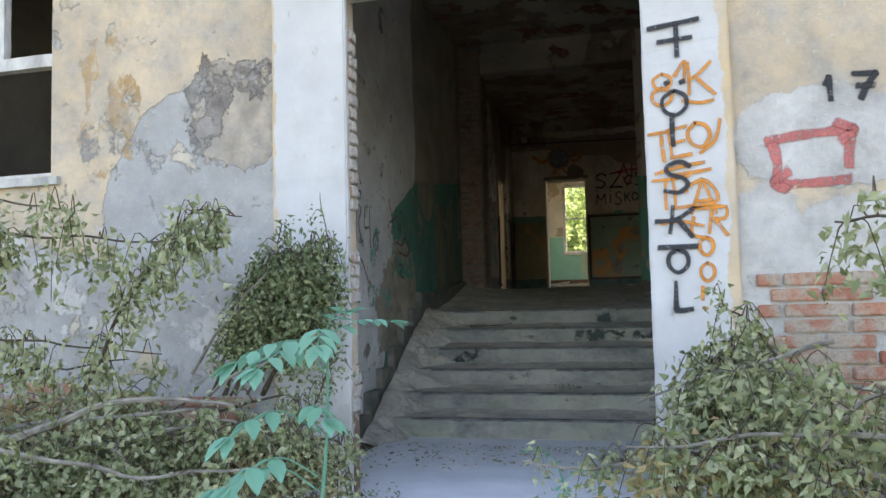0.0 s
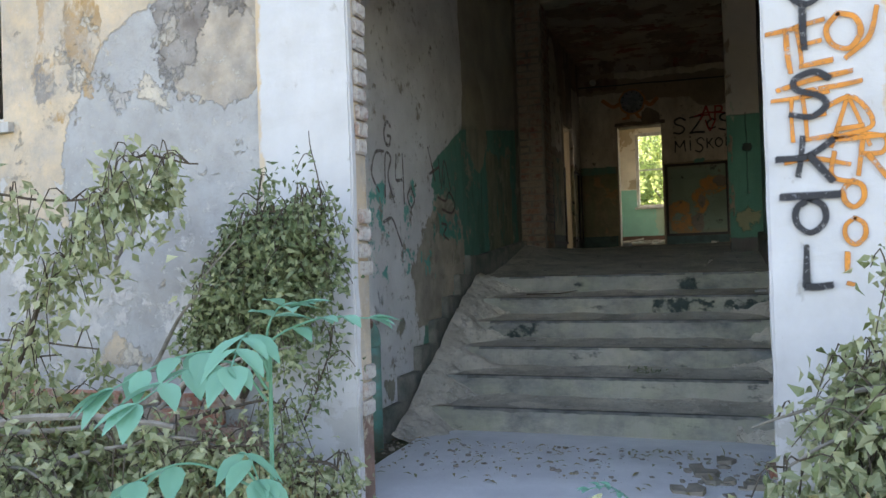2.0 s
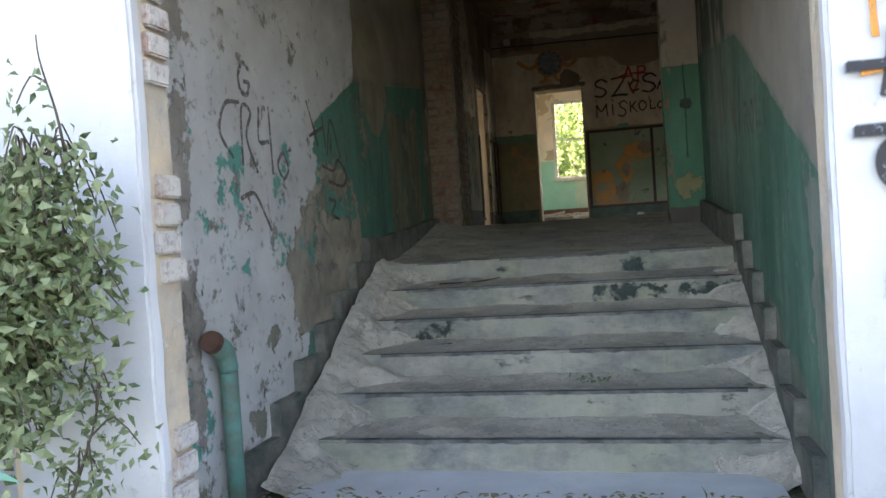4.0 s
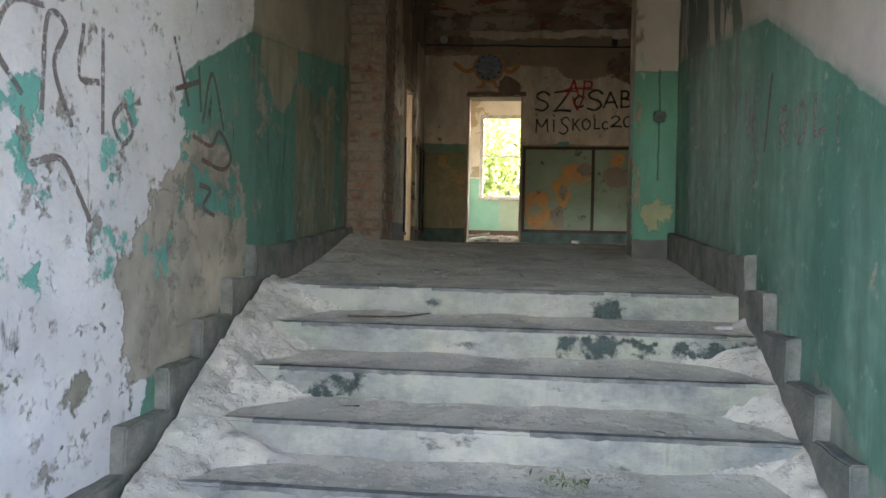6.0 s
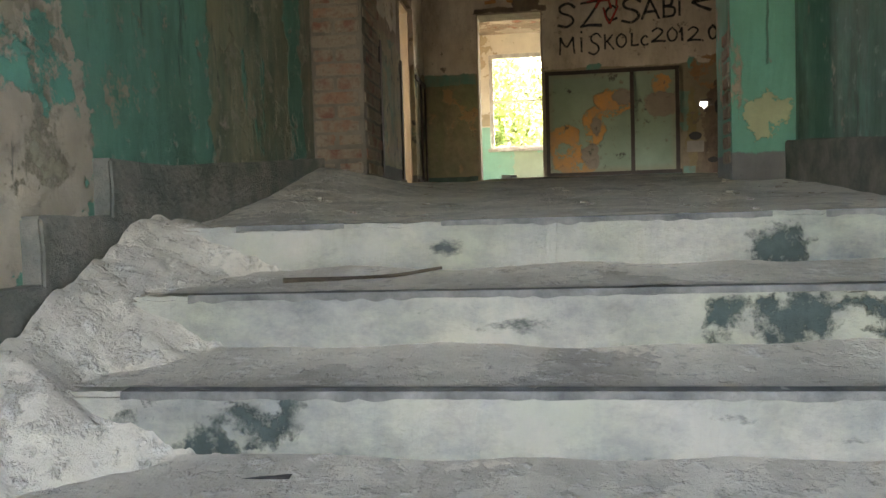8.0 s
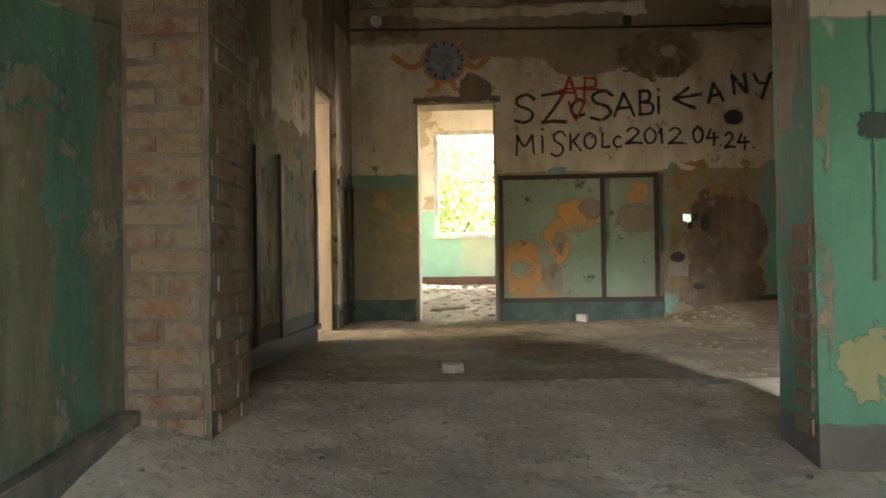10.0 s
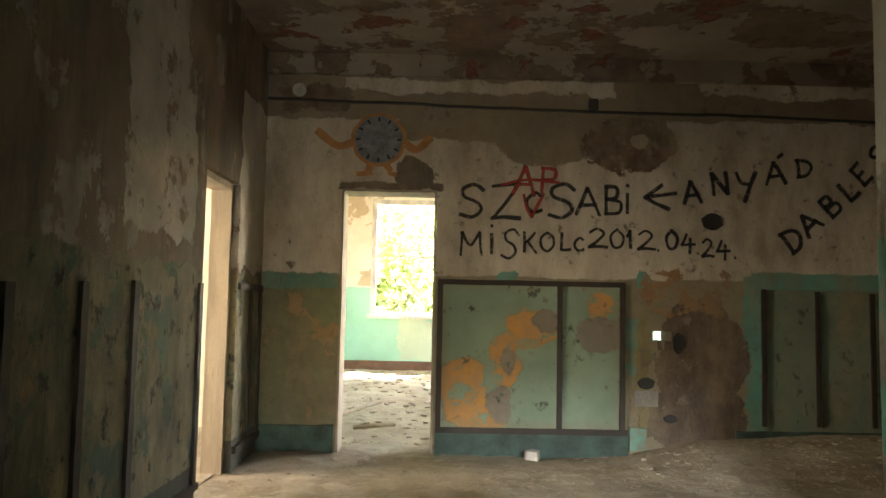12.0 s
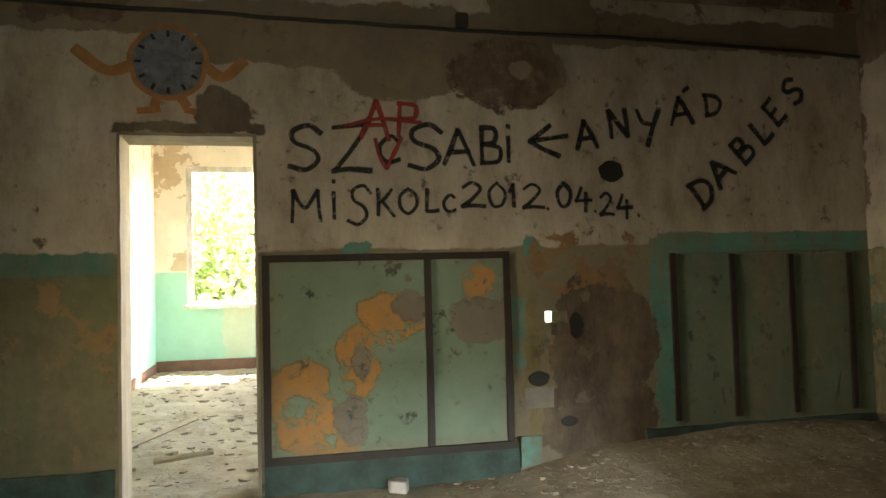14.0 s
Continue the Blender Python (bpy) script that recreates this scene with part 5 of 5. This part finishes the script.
def ribbon(pts, lift, width, bm=None):
    """A flat sprayed line whose cover fades out towards its edges and ends."""
    bm = bm or bmesh.new()
    cover = bm.verts.layers.float.get("cover") or bm.verts.layers.float.new("cover")
    line, prev = bent([(u, z, 0) for u, z in pts], 8), None
    first, last = (line[0] - line[1]).normalized(), (line[-1] - line[-2]).normalized()
    line = [line[0] + first * width * 0.45, *line, line[-1] + last * width * 0.45]
    for i, p in enumerate(line):
        way = (line[min(i + 1, len(line) - 1)] - line[max(i - 1, 0)]).normalized()
        side = Vector((-way.y, way.x, 0)) * width * 0.72 * (1 + 0.25 * noise.noise(p * 9))
        row = []
        for s, c in ((-1, 0), (-0.45, 1), (0.45, 1), (1, 0)):
            v = bm.verts.new(p + side * s + Vector((0, 0, lift)))
            v[cover] = 0 if i in (0, len(line) - 1) else c
            row.append(v)
        if prev:
            for j in range(3):
                bm.faces.new((prev[j], prev[j + 1], row[j + 1], row[j]))
        prev = row
    return bm


def strokes(lines, at, turn, material, label, width=0.03, parent=None, name="stroke"):
    """Sprayed lines on a wall, each a flat ribbon through a few points (along, up)."""
    thing = parent or base("graffiti", label, "graffiti")
    for k, pts in enumerate(lines):
        bm = ribbon(pts, 0.0004 * k, width)
        bm.transform(at @ turn)
        part(name, bm, material, thing)
    return thing


FACE_FRONT, FACE_RIGHT, FACE_LEFT = pose(0, 0, 0, 90, 0, 0), pose(0, 0, 0, 90, 0, 90), pose(0, 0, 0, 90, 0, -90)
far_at, front_at, pil2, pil_at = pose(0, FAR_Y - 0.005, 0), pose(0, FRONT_Y - 0.005, 0), pose(0, FRONT_Y - 0.066, 0), pose(0, FRONT_Y - 0.0695, 0)
left_at, right_at = pose(LEFT_X + 0.005, 0, 0), pose(RIGHT_X - 0.005, 0, 0)

letters([("S", 1.0, 3.27, 0.22, 0.28, 0), ("Z", 1.27, 3.25, 0.24, 0.31, 0), ("C", 1.56, 3.32, 0.15, 0.17, 0), ("S", 1.76, 3.28, 0.24, 0.29, 0), ("A", 2.0, 3.31, 0.2, 0.23, 0), ("B", 2.24, 3.32, 0.16, 0.24, 0), ("i", 2.38, 3.33, 0.12, 0.26, 0),
         ("A", 2.93, 3.42, 0.15, 0.19, 6), ("N", 3.17, 3.5, 0.15, 0.19, 6), ("y", 3.37, 3.5, 0.18, 0.2, 0), ("A", 3.64, 3.6, 0.17, 0.19, 6), ("D", 3.9, 3.67, 0.15, 0.15, 6)],
        far_at, FACE_FRONT, M_BLACK, "black sprayed name and insult on peeling cream plaster", 0.03)
strokes([[(2.86, 3.51), (2.72, 3.49), (2.59, 3.47)], [(2.74, 3.58), (2.66, 3.52), (2.59, 3.47)], [(2.59, 3.47), (2.68, 3.42), (2.8, 3.37)], [(3.74, 3.84), (3.78, 3.87)]], far_at, FACE_FRONT, M_BLACK, "black sprayed arrow on peeling plaster", 0.03)
letters([("M", 1.01, 2.94, 0.19, 0.2, 0), ("i", 1.24, 2.96, 0.08, 0.26, 0), ("S", 1.36, 2.93, 0.14, 0.25, -6), ("K", 1.54, 2.98, 0.13, 0.17, 0), ("O", 1.69, 2.99, 0.13, 0.16, 0), ("L", 1.86, 3.0, 0.1, 0.15, 0), ("C", 1.98, 3.0, 0.09, 0.11, 0),
         ("2", 2.11, 3.03, 0.16, 0.16, 0), ("0", 2.28, 3.03, 0.14, 0.16, 0), ("1", 2.42, 3.03, 0.08, 0.15, 0), ("2", 2.53, 3.02, 0.15, 0.16, 0), (".", 2.7, 3.01, 0.1, 0.16, 0), ("0", 2.76, 3.03, 0.12, 0.16, 0), ("4", 2.9, 3.01, 0.12, 0.15, 0), (".", 3.04, 2.99, 0.1, 0.16, 0), ("2", 3.08, 2.97, 0.1, 0.15, 0), ("4", 3.2, 2.96, 0.12, 0.15, 0), (".", 3.36, 2.96, 0.1, 0.16, 0)],
        far_at, FACE_FRONT, M_BLACK, "black sprayed town and date on the hall wall", 0.022)
letters([("D", 3.85, 3.0, 0.17, 0.2, 36), ("A", 4.0, 3.15, 0.17, 0.18, 42), ("B", 4.2, 3.32, 0.14, 0.18, 42), ("L", 4.36, 3.46, 0.13, 0.18, 42), ("E", 4.48, 3.6, 0.13, 0.18, 44), ("S", 4.64, 3.76, 0.13, 0.18, 44)], far_at, FACE_FRONT, M_BLACK, "black slanting sprayed word high on the wall", 0.03)
letters([("A", 1.46, 3.48, 0.18, 0.24, -4), ("P", 1.68, 3.49, 0.15, 0.22, -4)], pose(0, FAR_Y - 0.0075, 0), FACE_FRONT, M_RED, "red sprayed letters over the black writing", 0.026)
strokes([[(1.36, 3.55), (1.58, 3.6), (1.85, 3.58)], [(1.55, 3.47), (1.58, 3.35), (1.62, 3.28)], [(1.62, 3.28), (1.68, 3.4), (1.72, 3.48)]], pose(0, FAR_Y - 0.009, 0), FACE_FRONT, M_RED, "red sprayed strokes crossing the writing", 0.022)


def mural():
    m = base("wall_mural", "faded painted round clock with tan limbs above a doorway", "mural")
    for name, r, d, mat in (("rim", 0.235, 0.006, M_CLOCK_TAN), ("dial", 0.205, 0.010, M_CLOCK_BLUE)):
        bm = bmesh.new()
        ring = [bm.verts.new((0.3 + r * math.cos(a) * (1 + 0.03 * math.sin(7 * a)), FAR_Y - d, 3.92 + r * math.sin(a))) for a in np.linspace(0, 2 * math.pi, 40, endpoint=False)]
        bm.faces.new(ring)
        part(name, bm, mat, m)
    for pts, w in (([(0.1, 3.9), (-0.05, 3.86), (-0.22, 3.98)], 0.045), ([(0.5, 3.92), (0.62, 3.84), (0.74, 3.94)], 0.045), ([(0.24, 3.72), (0.22, 3.66)], 0.04), ([(0.36, 3.72), (0.4, 3.66)], 0.04), ([(0.24, 3.63), (0.13, 3.62)], 0.03), ([(0.4, 3.63), (0.45, 3.62)], 0.025)):
        strokes([pts], pose(0, FAR_Y - 0.008, 0), FACE_FRONT, M_CLOCK_TAN, "", w, m, "limb")
    strokes([[(0.3 + 0.16 * math.cos(a), 3.92 + 0.16 * math.sin(a)), (0.3 + 0.19 * math.cos(a), 3.92 + 0.19 * math.sin(a))] for a in np.linspace(0, 2 * math.pi, 12, endpoint=False)], pose(0, FAR_Y - 0.013, 0), FACE_FRONT, M_BLACK, "", 0.016, m, "hour_mark")


mural()
BLACK_SIGN = "black sprayed letters running down the white pilaster"
letters([("O", 1.92, 2.12, 0.15, 0.14, 0), ("I", 1.93, 1.95, 0.1, 0.18, 0), ("S", 1.92, 1.69, 0.15, 0.17, 0), ("K", 1.92, 1.47, 0.15, 0.15, -8), ("O", 1.92, 1.25, 0.12, 0.13, 0), ("L", 1.94, 1.04, 0.11, 0.16, 0)], pil_at, FACE_FRONT, M_BLACK, BLACK_SIGN, 0.024)
strokes([[(1.87, 2.62), (2.0, 2.635), (2.14, 2.65)], [(1.92, 2.54), (2.1, 2.55)], [(2.02, 2.64), (2.02, 2.45)], [(1.95, 2.3), (1.97, 2.31)], [(2.03, 2.3), (2.05, 2.31)], [(1.88, 1.39), (2.08, 1.39)], [(1.87, 1.535), (1.97, 1.535)]], pil_at, FACE_FRONT, M_BLACK, BLACK_SIGN, 0.025)
letters([("O", 1.87, 2.18, 0.12, 0.1, 0), ("O", 1.88, 2.27, 0.11, 0.09, 0), ("K", 2.05, 2.23, 0.17, 0.18, 0), ("T", 1.86, 1.86, 0.14, 0.17, 4), ("E", 1.95, 1.88, 0.14, 0.16, 6), ("O", 2.07, 1.92, 0.13, 0.14, 14), ("T", 1.86, 1.6, 0.14, 0.17, 0), ("E", 1.96, 1.6, 0.13, 0.17, 4), ("A", 2.06, 1.57, 0.13, 0.19, 0), ("R", 2.13, 1.46, 0.12, 0.16, -8),
         ("O", 2.09, 1.34, 0.08, 0.1, 0), ("O", 2.09, 1.2, 0.08, 0.1, 0), ("!", 2.07, 1.05, 0.08, 0.12, 0)], pil2, FACE_FRONT, M_ORANGE_SPRAY, "orange sprayed letters overlapping black ones on the pilaster", 0.016)
strokes([[(2.0, 2.34), (2.06, 2.42), (2.05, 2.3)], [(2.04, 2.2), (2.13, 2.18), (2.2, 2.19)], [(1.88, 1.8), (2.0, 1.83), (2.14, 1.85)], [(1.98, 1.79), (2.1, 1.8), (2.17, 1.81)], [(2.12, 1.9), (2.2, 1.97), (2.23, 2.08)], [(2.04, 1.72), (2.14, 1.75), (2.2, 1.64), (2.06, 1.6), (2.24, 1.6)], [(1.9, 1.52), (2.0, 1.53), (2.12, 1.5)], [(2.07, 1.55), (2.06, 1.46), (2.14, 1.43)]],
        pil2, FACE_FRONT, M_ORANGE_SPRAY, "orange sprayed scribble on the white pilaster", 0.017)
letters([("1", 2.76, 2.15, 0.07, 0.13, 0), ("7", 2.9, 2.15, 0.12, 0.14, -6)], front_at, FACE_FRONT, M_BLACK, "black sprayed number on the cream facade", 0.026)
strokes([[(2.47, 1.95), (2.68, 1.975), (2.9, 1.985)], [(2.9, 2.0), (2.88, 1.9), (2.87, 1.79)], [(2.87, 1.72), (2.7, 1.71), (2.52, 1.71)], [(2.5, 1.72), (2.52, 1.82), (2.5, 1.93)], [(2.56, 1.68), (2.5, 1.72), (2.57, 1.78)], [(2.82, 2.03), (2.9, 1.98), (2.84, 1.93)]],
        front_at, FACE_FRONT, M_RED_FADED, "faded red painted arrows on the facade", 0.046)
letters([("G", -1.9, 2.03, 0.14, 0.17, 0)], left_at, FACE_RIGHT, M_FADED, "faded brown sprayed letter on flaking white paint", 0.024)
strokes([[(-1.9, 1.98), (-2.05, 1.95), (-2.12, 1.8), (-2.0, 1.68)], [(-1.9, 1.65), (-1.88, 1.95), (-1.78, 1.94), (-1.84, 1.8), (-1.74, 1.62)], [(-1.68, 1.98), (-1.7, 1.8), (-1.58, 1.8)], [(-1.56, 2.0), (-1.55, 1.62)], [(-1.42, 1.75), (-1.48, 1.68), (-1.42, 1.6), (-1.34, 1.66), (-1.4, 1.75)], [(-1.95, 1.47), (-1.8, 1.5), (-1.7, 1.4), (-1.62, 1.3)]],
        left_at, FACE_RIGHT, M_FADED, "faded brown sprayed scrawl on the stair wall", 0.02)
strokes([[(-1.0, 2.12), (-0.9, 1.95), (-0.85, 1.85)], [(-0.98, 1.9), (-0.75, 1.98)], [(-0.75, 2.05), (-0.72, 1.85)], [(-0.7, 1.8), (-0.6, 2.05), (-0.45, 1.8)], [(-0.8, 1.72), (-0.6, 1.7), (-0.5, 1.78), (-0.35, 1.68), (-0.45, 1.6), (-0.7, 1.62)], [(-0.72, 1.5), (-0.6, 1.48), (-0.68, 1.4), (-0.55, 1.36)]],
        left_at, FACE_RIGHT, M_MAROON, "maroon sprayed scrawl over green dado paint", 0.02)
letters([("R", 0.42, 1.72, 0.15, 0.19, 0), ("O", 0.64, 1.72, 0.15, 0.17, 0), ("L", 0.86, 1.72, 0.14, 0.17, 0), ("I", 1.08, 1.66, 0.1, 0.17, 0)], right_at, FACE_LEFT, M_PINK, "faded pink sprayed name on the green wall", 0.028)
strokes([[(0.1, 2.15), (0.02, 1.95), (0.1, 1.7)], [(-0.15, 2.1), (-0.1, 1.85), (-0.05, 2.0), (0.0, 1.8)], [(0.0, 1.55), (0.08, 1.7)]], right_at, FACE_LEFT, M_PINK, "faded pale scrawl on the green wall", 0.025)
strokes([[(0.3, 2.1), (0.24, 1.9), (0.2, 1.75)]], right_at, FACE_LEFT, M_MAROON, "maroon sprayed stroke on the green wall", 0.03)


# ---- small things ----
pipe = base("drain_pipe", "green painted pipe stub with a rusty broken top", "pipe")
part("shaft", tube([(-0.5, -2.33, -0.05), (-0.5, -2.33, 0.35), (-0.5, -2.33, 0.66)], 0.042, 0.042, 16), M_PIPE, pipe, smooth=True)
elbow = part("elbow", tube(bent([(-0.5, -2.33, 0.64), (-0.5, -2.36, 0.73), (-0.5, -2.46, 0.79)], 5), 0.046, 0.05, 16), M_PIPE, pipe, smooth=True)
part("rim", tube([(-0.5, -2.45, 0.785), (-0.5, -2.48, 0.80)], 0.054, 0.05, 16), M_SKIRT, elbow, "rusty broken rim")

cable = tube(bent([(HALL_LEFT, FAR_Y - 0.02, 4.26), (0.8, FAR_Y - 0.025, 4.225), (2.1, FAR_Y - 0.02, 4.2), (3.4, FAR_Y - 0.03, 4.19), (HALL_RIGHT, FAR_Y - 0.02, 4.14)], 12, 0.01), 0.013, 0.013, 6)
tagged(part("wall_cable", cable, M_CABLE), "black cable sagging along the hall wall", "cable")
jb = base("junction_box", "dark square junction box on the hall wall", "junction box")
jb_body = part("body", box(2.10, 2.18, FAR_Y - 0.05, FAR_Y - 0.002, 4.215, 4.31, bevel=0.006), M_CABLE, jb)
part("lid", box(2.108, 2.172, FAR_Y - 0.056, FAR_Y - 0.05, 4.225, 4.3, bevel=0.002), M_STRIP, jb_body)


# The wall is not cut here: a flat black disc paints the hole's shade.
def hole_shade_disc(u, z, w, h, label):
    bm = bmesh.new()
    ring = [bm.verts.new((u + w * math.cos(a) * (1 + 0.25 * noise.noise(Vector((a * 2, u, z)))), FAR_Y - 0.006, z + h * math.sin(a))) for a in np.linspace(0, 2 * math.pi, 18, endpoint=False)]
    inner = [bm.verts.new((u + (v.co.x - u) * 0.75, FAR_Y - 0.004, z + (v.co.z - z) * 0.75)) for v in ring]
    for i in range(18):
        bm.faces.new((ring[i], ring[(i + 1) % 18], inner[(i + 1) % 18], inner[i]))
    bm.faces.new(inner)
    tagged(part("hole_shade", bm, M_CABLE), label, "hole")


hole_shade_disc(3.17, 3.27, 0.09, 0.075, "flat black disc as the shade of a broken hole beside the date")
hole_shade_disc(2.805, 1.6, 0.06, 0.035, "small flat black disc as the shade of a hole low in the wall")
hole_shade_disc(2.6, 1.89, 0.075, 0.05, "flat black disc as the shade inside an empty switch recess")
hole_shade_disc(2.875, 2.23, 0.05, 0.09, "flat black disc as the dark broken edge of a hole through the wall")
tagged(part("plaster_patch", box(2.5, 2.7, FAR_Y - 0.012, FAR_Y - 0.003, 1.7, 1.83, wear=0.006), M_MORTAR), "grey cement patch under the empty recess", "plaster patch")
tagged(part("paint_flake", box(2.45, 2.58, FAR_Y - 0.06, FAR_Y - 0.045, 1.34, 1.53, wear=0.01), M_PIPE), "turquoise painted plaster slab leaning on the wall", "plaster slab")
# pale stub added as the white glint in the broken hole
tagged(part("glint_stub", tube([(-0.38, FAR_Y - 0.002, 4.33), (-0.38, FAR_Y - 0.08, 4.32)], 0.05, 0.06, 12), M_SHARD), "pale stub standing in for a white glint at a broken hole", "lamp holder")

stick = tube(bent([(0.02, -0.16, 0.85), (0.2, -0.14, 0.85), (0.33, -0.1, 0.853), (0.45, -0.05, 0.865)], 6, 0.008), 0.009, 0.005, 6)
tagged(part("stick", stick, M_TWIG), "crooked dry stick lying on a step", "stick")
rag = box(0.1, 0.24, -0.8, -0.72, 0.477, 0.505, bevel=0.012)
rough_up(rag, 0.015, 14)
tagged(part("rag", rag, M_CABLE), "small crumpled dark rag on a step", "rag")
bm = bmesh.new()
for _ in range(50):
    leaf(bm, Vector((1.12 + random.gauss(0, 0.06), -1.2 + random.gauss(0, 0.03), 0.315 + random.random() * 0.03)), rand_way(0), Vector((0, 0, 1)), 0.04, 0.012)
tagged(part("dry_weed", bm, M_LEAF_DARK), "withered sprig lying on a step", "weed", kind="stuff")


def shard(bm, p, size):
    n = 5
    top = [bm.verts.new(p + Vector((math.cos(a) * size * random.uniform(0.6, 1.2), math.sin(a) * size * random.uniform(0.6, 1.2), size * random.uniform(0.15, 0.5)))) for a in np.linspace(0, 5.2, n)]
    low = [bm.verts.new(v.co * 1.0 + Vector((0, 0, -size * 0.8))) for v in top]
    bm.faces.new(top)
    for i in range(n):
        bm.faces.new((low[i], low[(i + 1) % n], top[(i + 1) % n], top[i]))


def rubble(rows, material, label):
    bm = bmesh.new()
    for count, x0, x1, y0, y1, height, lo, hi in rows:
        for _ in range(count):
            x, y = random.uniform(x0, x1), random.uniform(y0, y1)
            shard(bm, Vector((x, y, height(x, y))), lo + (hi - lo) * random.random() ** 3)
    tagged(part("rubble", bm, material), label, "rubble", kind="stuff")


def stair_z(x, y):
    return TOP_Z - math.ceil(max(0, min(6, -y / STEP_GO)) - 1e-6) * STEP_RISE


def flat_z(x, y):
    return GROUND_Z + 0.015


rubble([(900, HALL_LEFT, HALL_RIGHT, 3.5, FAR_Y - 0.05, hall_height, 0.003, 0.018), (200, 2.0, HALL_RIGHT, 6.6, FAR_Y - 0.05, hall_height, 0.004, 0.03), (900, -0.8, 2.6, FAR_Y + 0.4, BACK_Y - 0.1, hall_height, 0.008, 0.06),
        (160, LEFT_X + 0.1, RIGHT_X - 0.1, 0.1, 3.4, landing_height, 0.004, 0.02)], M_CRUMB, "scattered crumbs of fallen plaster over the floor")
rubble([(420, LEFT_X + 0.1, RIGHT_X - 0.1, -2.0, -0.02, stair_z, 0.003, 0.016), (90, 1.5, RIGHT_X - 0.1, -1.9, -0.1, stair_z, 0.006, 0.035), (300, LEFT_X + 0.1, RIGHT_X - 0.1, -2.75, -2.05, flat_z, 0.004, 0.022), (40, 1.4, RIGHT_X, -2.9, -2.2, flat_z, 0.02, 0.08)], M_CRUMB, "loose plaster crumbs and litter on the steps")
bm = bmesh.new()
for _ in range(150):
    x, y = random.uniform(LEFT_X + 0.1, RIGHT_X - 0.2), -2.05 - 0.9 * random.random() ** 2
    leaf(bm, Vector((x, y, GROUND_Z + 0.025)), Vector((random.gauss(0, 1), random.gauss(0, 1), 0.1)), Vector((0, 0, 1)), random.uniform(0.03, 0.09), 0.02)
tagged(part("leaf_litter", bm, M_LEAF_DRY), "dry leaf litter at the foot of the steps", "leaf litter", kind="stuff")
for x, y, z, s, label in ((1.98, -0.12, 0.84, 0.06, "white plaster lump on a step"), (1.62, 7.2, 1.31, 0.09, "white plaster lump against the plinth"), (0.5, 3.8, 1.29, 0.07, "pale plaster lump on the hall floor"), (1.95, -2.4, -0.03, 0.13, "broken red brick lump at the foot of the steps")):
    bm = bmesh.new()
    shard(bm, Vector((x, y, z)), s)
    bmesh.ops.bevel(bm, geom=bm.edges[:], offset=s * 0.08, segments=1, affect="EDGES")
    tagged(part("plaster_lump", bm, M_BRICK if "red" in label else M_SHARD), label, "plaster lump")
for a, b in (((-0.25, 8.6, 1.36), (0.25, 9.3, 1.46)), ((0.05, 8.3, 1.33), (0.45, 8.4, 1.35))):
    tagged(part("wood_batten", tube([a, b], 0.022, 0.02, 4), M_FRAME), "broken wooden batten lying on the far floor", "batten", "loose battens")

# ---- bricks that lie open ----
brick_field(facade, [(0.043, FRONT_Y + 0.055 + 0.01 * (k % 3), z, math.pi / 2, 0.45) for k, z in enumerate(np.arange(0.5, 2.9, 0.083)) if noise.noise(Vector((z * 1.7, 3, 0))) > -0.1], M_BRICK_PALE)
brick_field(pier, [(-0.43 + random.uniform(-0.01, 0.01), ARCH_Y0 + 0.012, z, 0, 1.15) if k % 2 else (-0.36, ARCH_Y0 + 0.012, z, 0, 0.6) for k, z in enumerate(np.arange(1.15, 4.6, 0.083))], M_BRICK_PIER)
brick_field(pier, [(-0.51, ARCH_Y0 + 0.012, z, 0, 0.48) for z in np.arange(1.15, 4.6, 0.166)], M_BRICK_PIER)
brick_field(pier, [(ARCH_L - 0.012, ARCH_Y0 + (0.13 if k % 2 else 0.19), z, math.pi / 2, 1.0) for k, z in enumerate(np.arange(1.15, 4.6, 0.083))], M_BRICK_PIER)
brick_field(pier, [(ARCH_L - 0.012, ARCH_Y0 + (0.34 if k % 2 else 0.38), z, math.pi / 2, 0.62) for k, z in enumerate(np.arange(1.15, 4.6, 0.083))], M_BRICK_PIER)
brick_field(arch, [(ARCH_R + 0.012, ARCH_Y0 + 0.1 + 0.03 * noise.noise(Vector((z * 4, 0, 0))), z, math.pi / 2, 0.62) for z in np.arange(1.3, 2.0, 0.083)], M_BRICK_PIER)
brick_field(facade, [(u, FRONT_Y - 0.004, z, 0, s) for u, z, s in courses(2.44, 4.0, 0.2, 1.26, lambda u, z: z < 1.22 + 0.2 * noise.noise(Vector((u, 0, 3))))])
brick_field(facade, [(u, FRONT_Y - 0.004, z, 0, s) for u, z, s in courses(-4.2, -0.6, 0.1, 0.75, lambda u, z: z < 0.62 + 0.35 * noise.noise(Vector((u * 1.5, 0, 3))) - 0.08 * max(0, u + 1.5))])
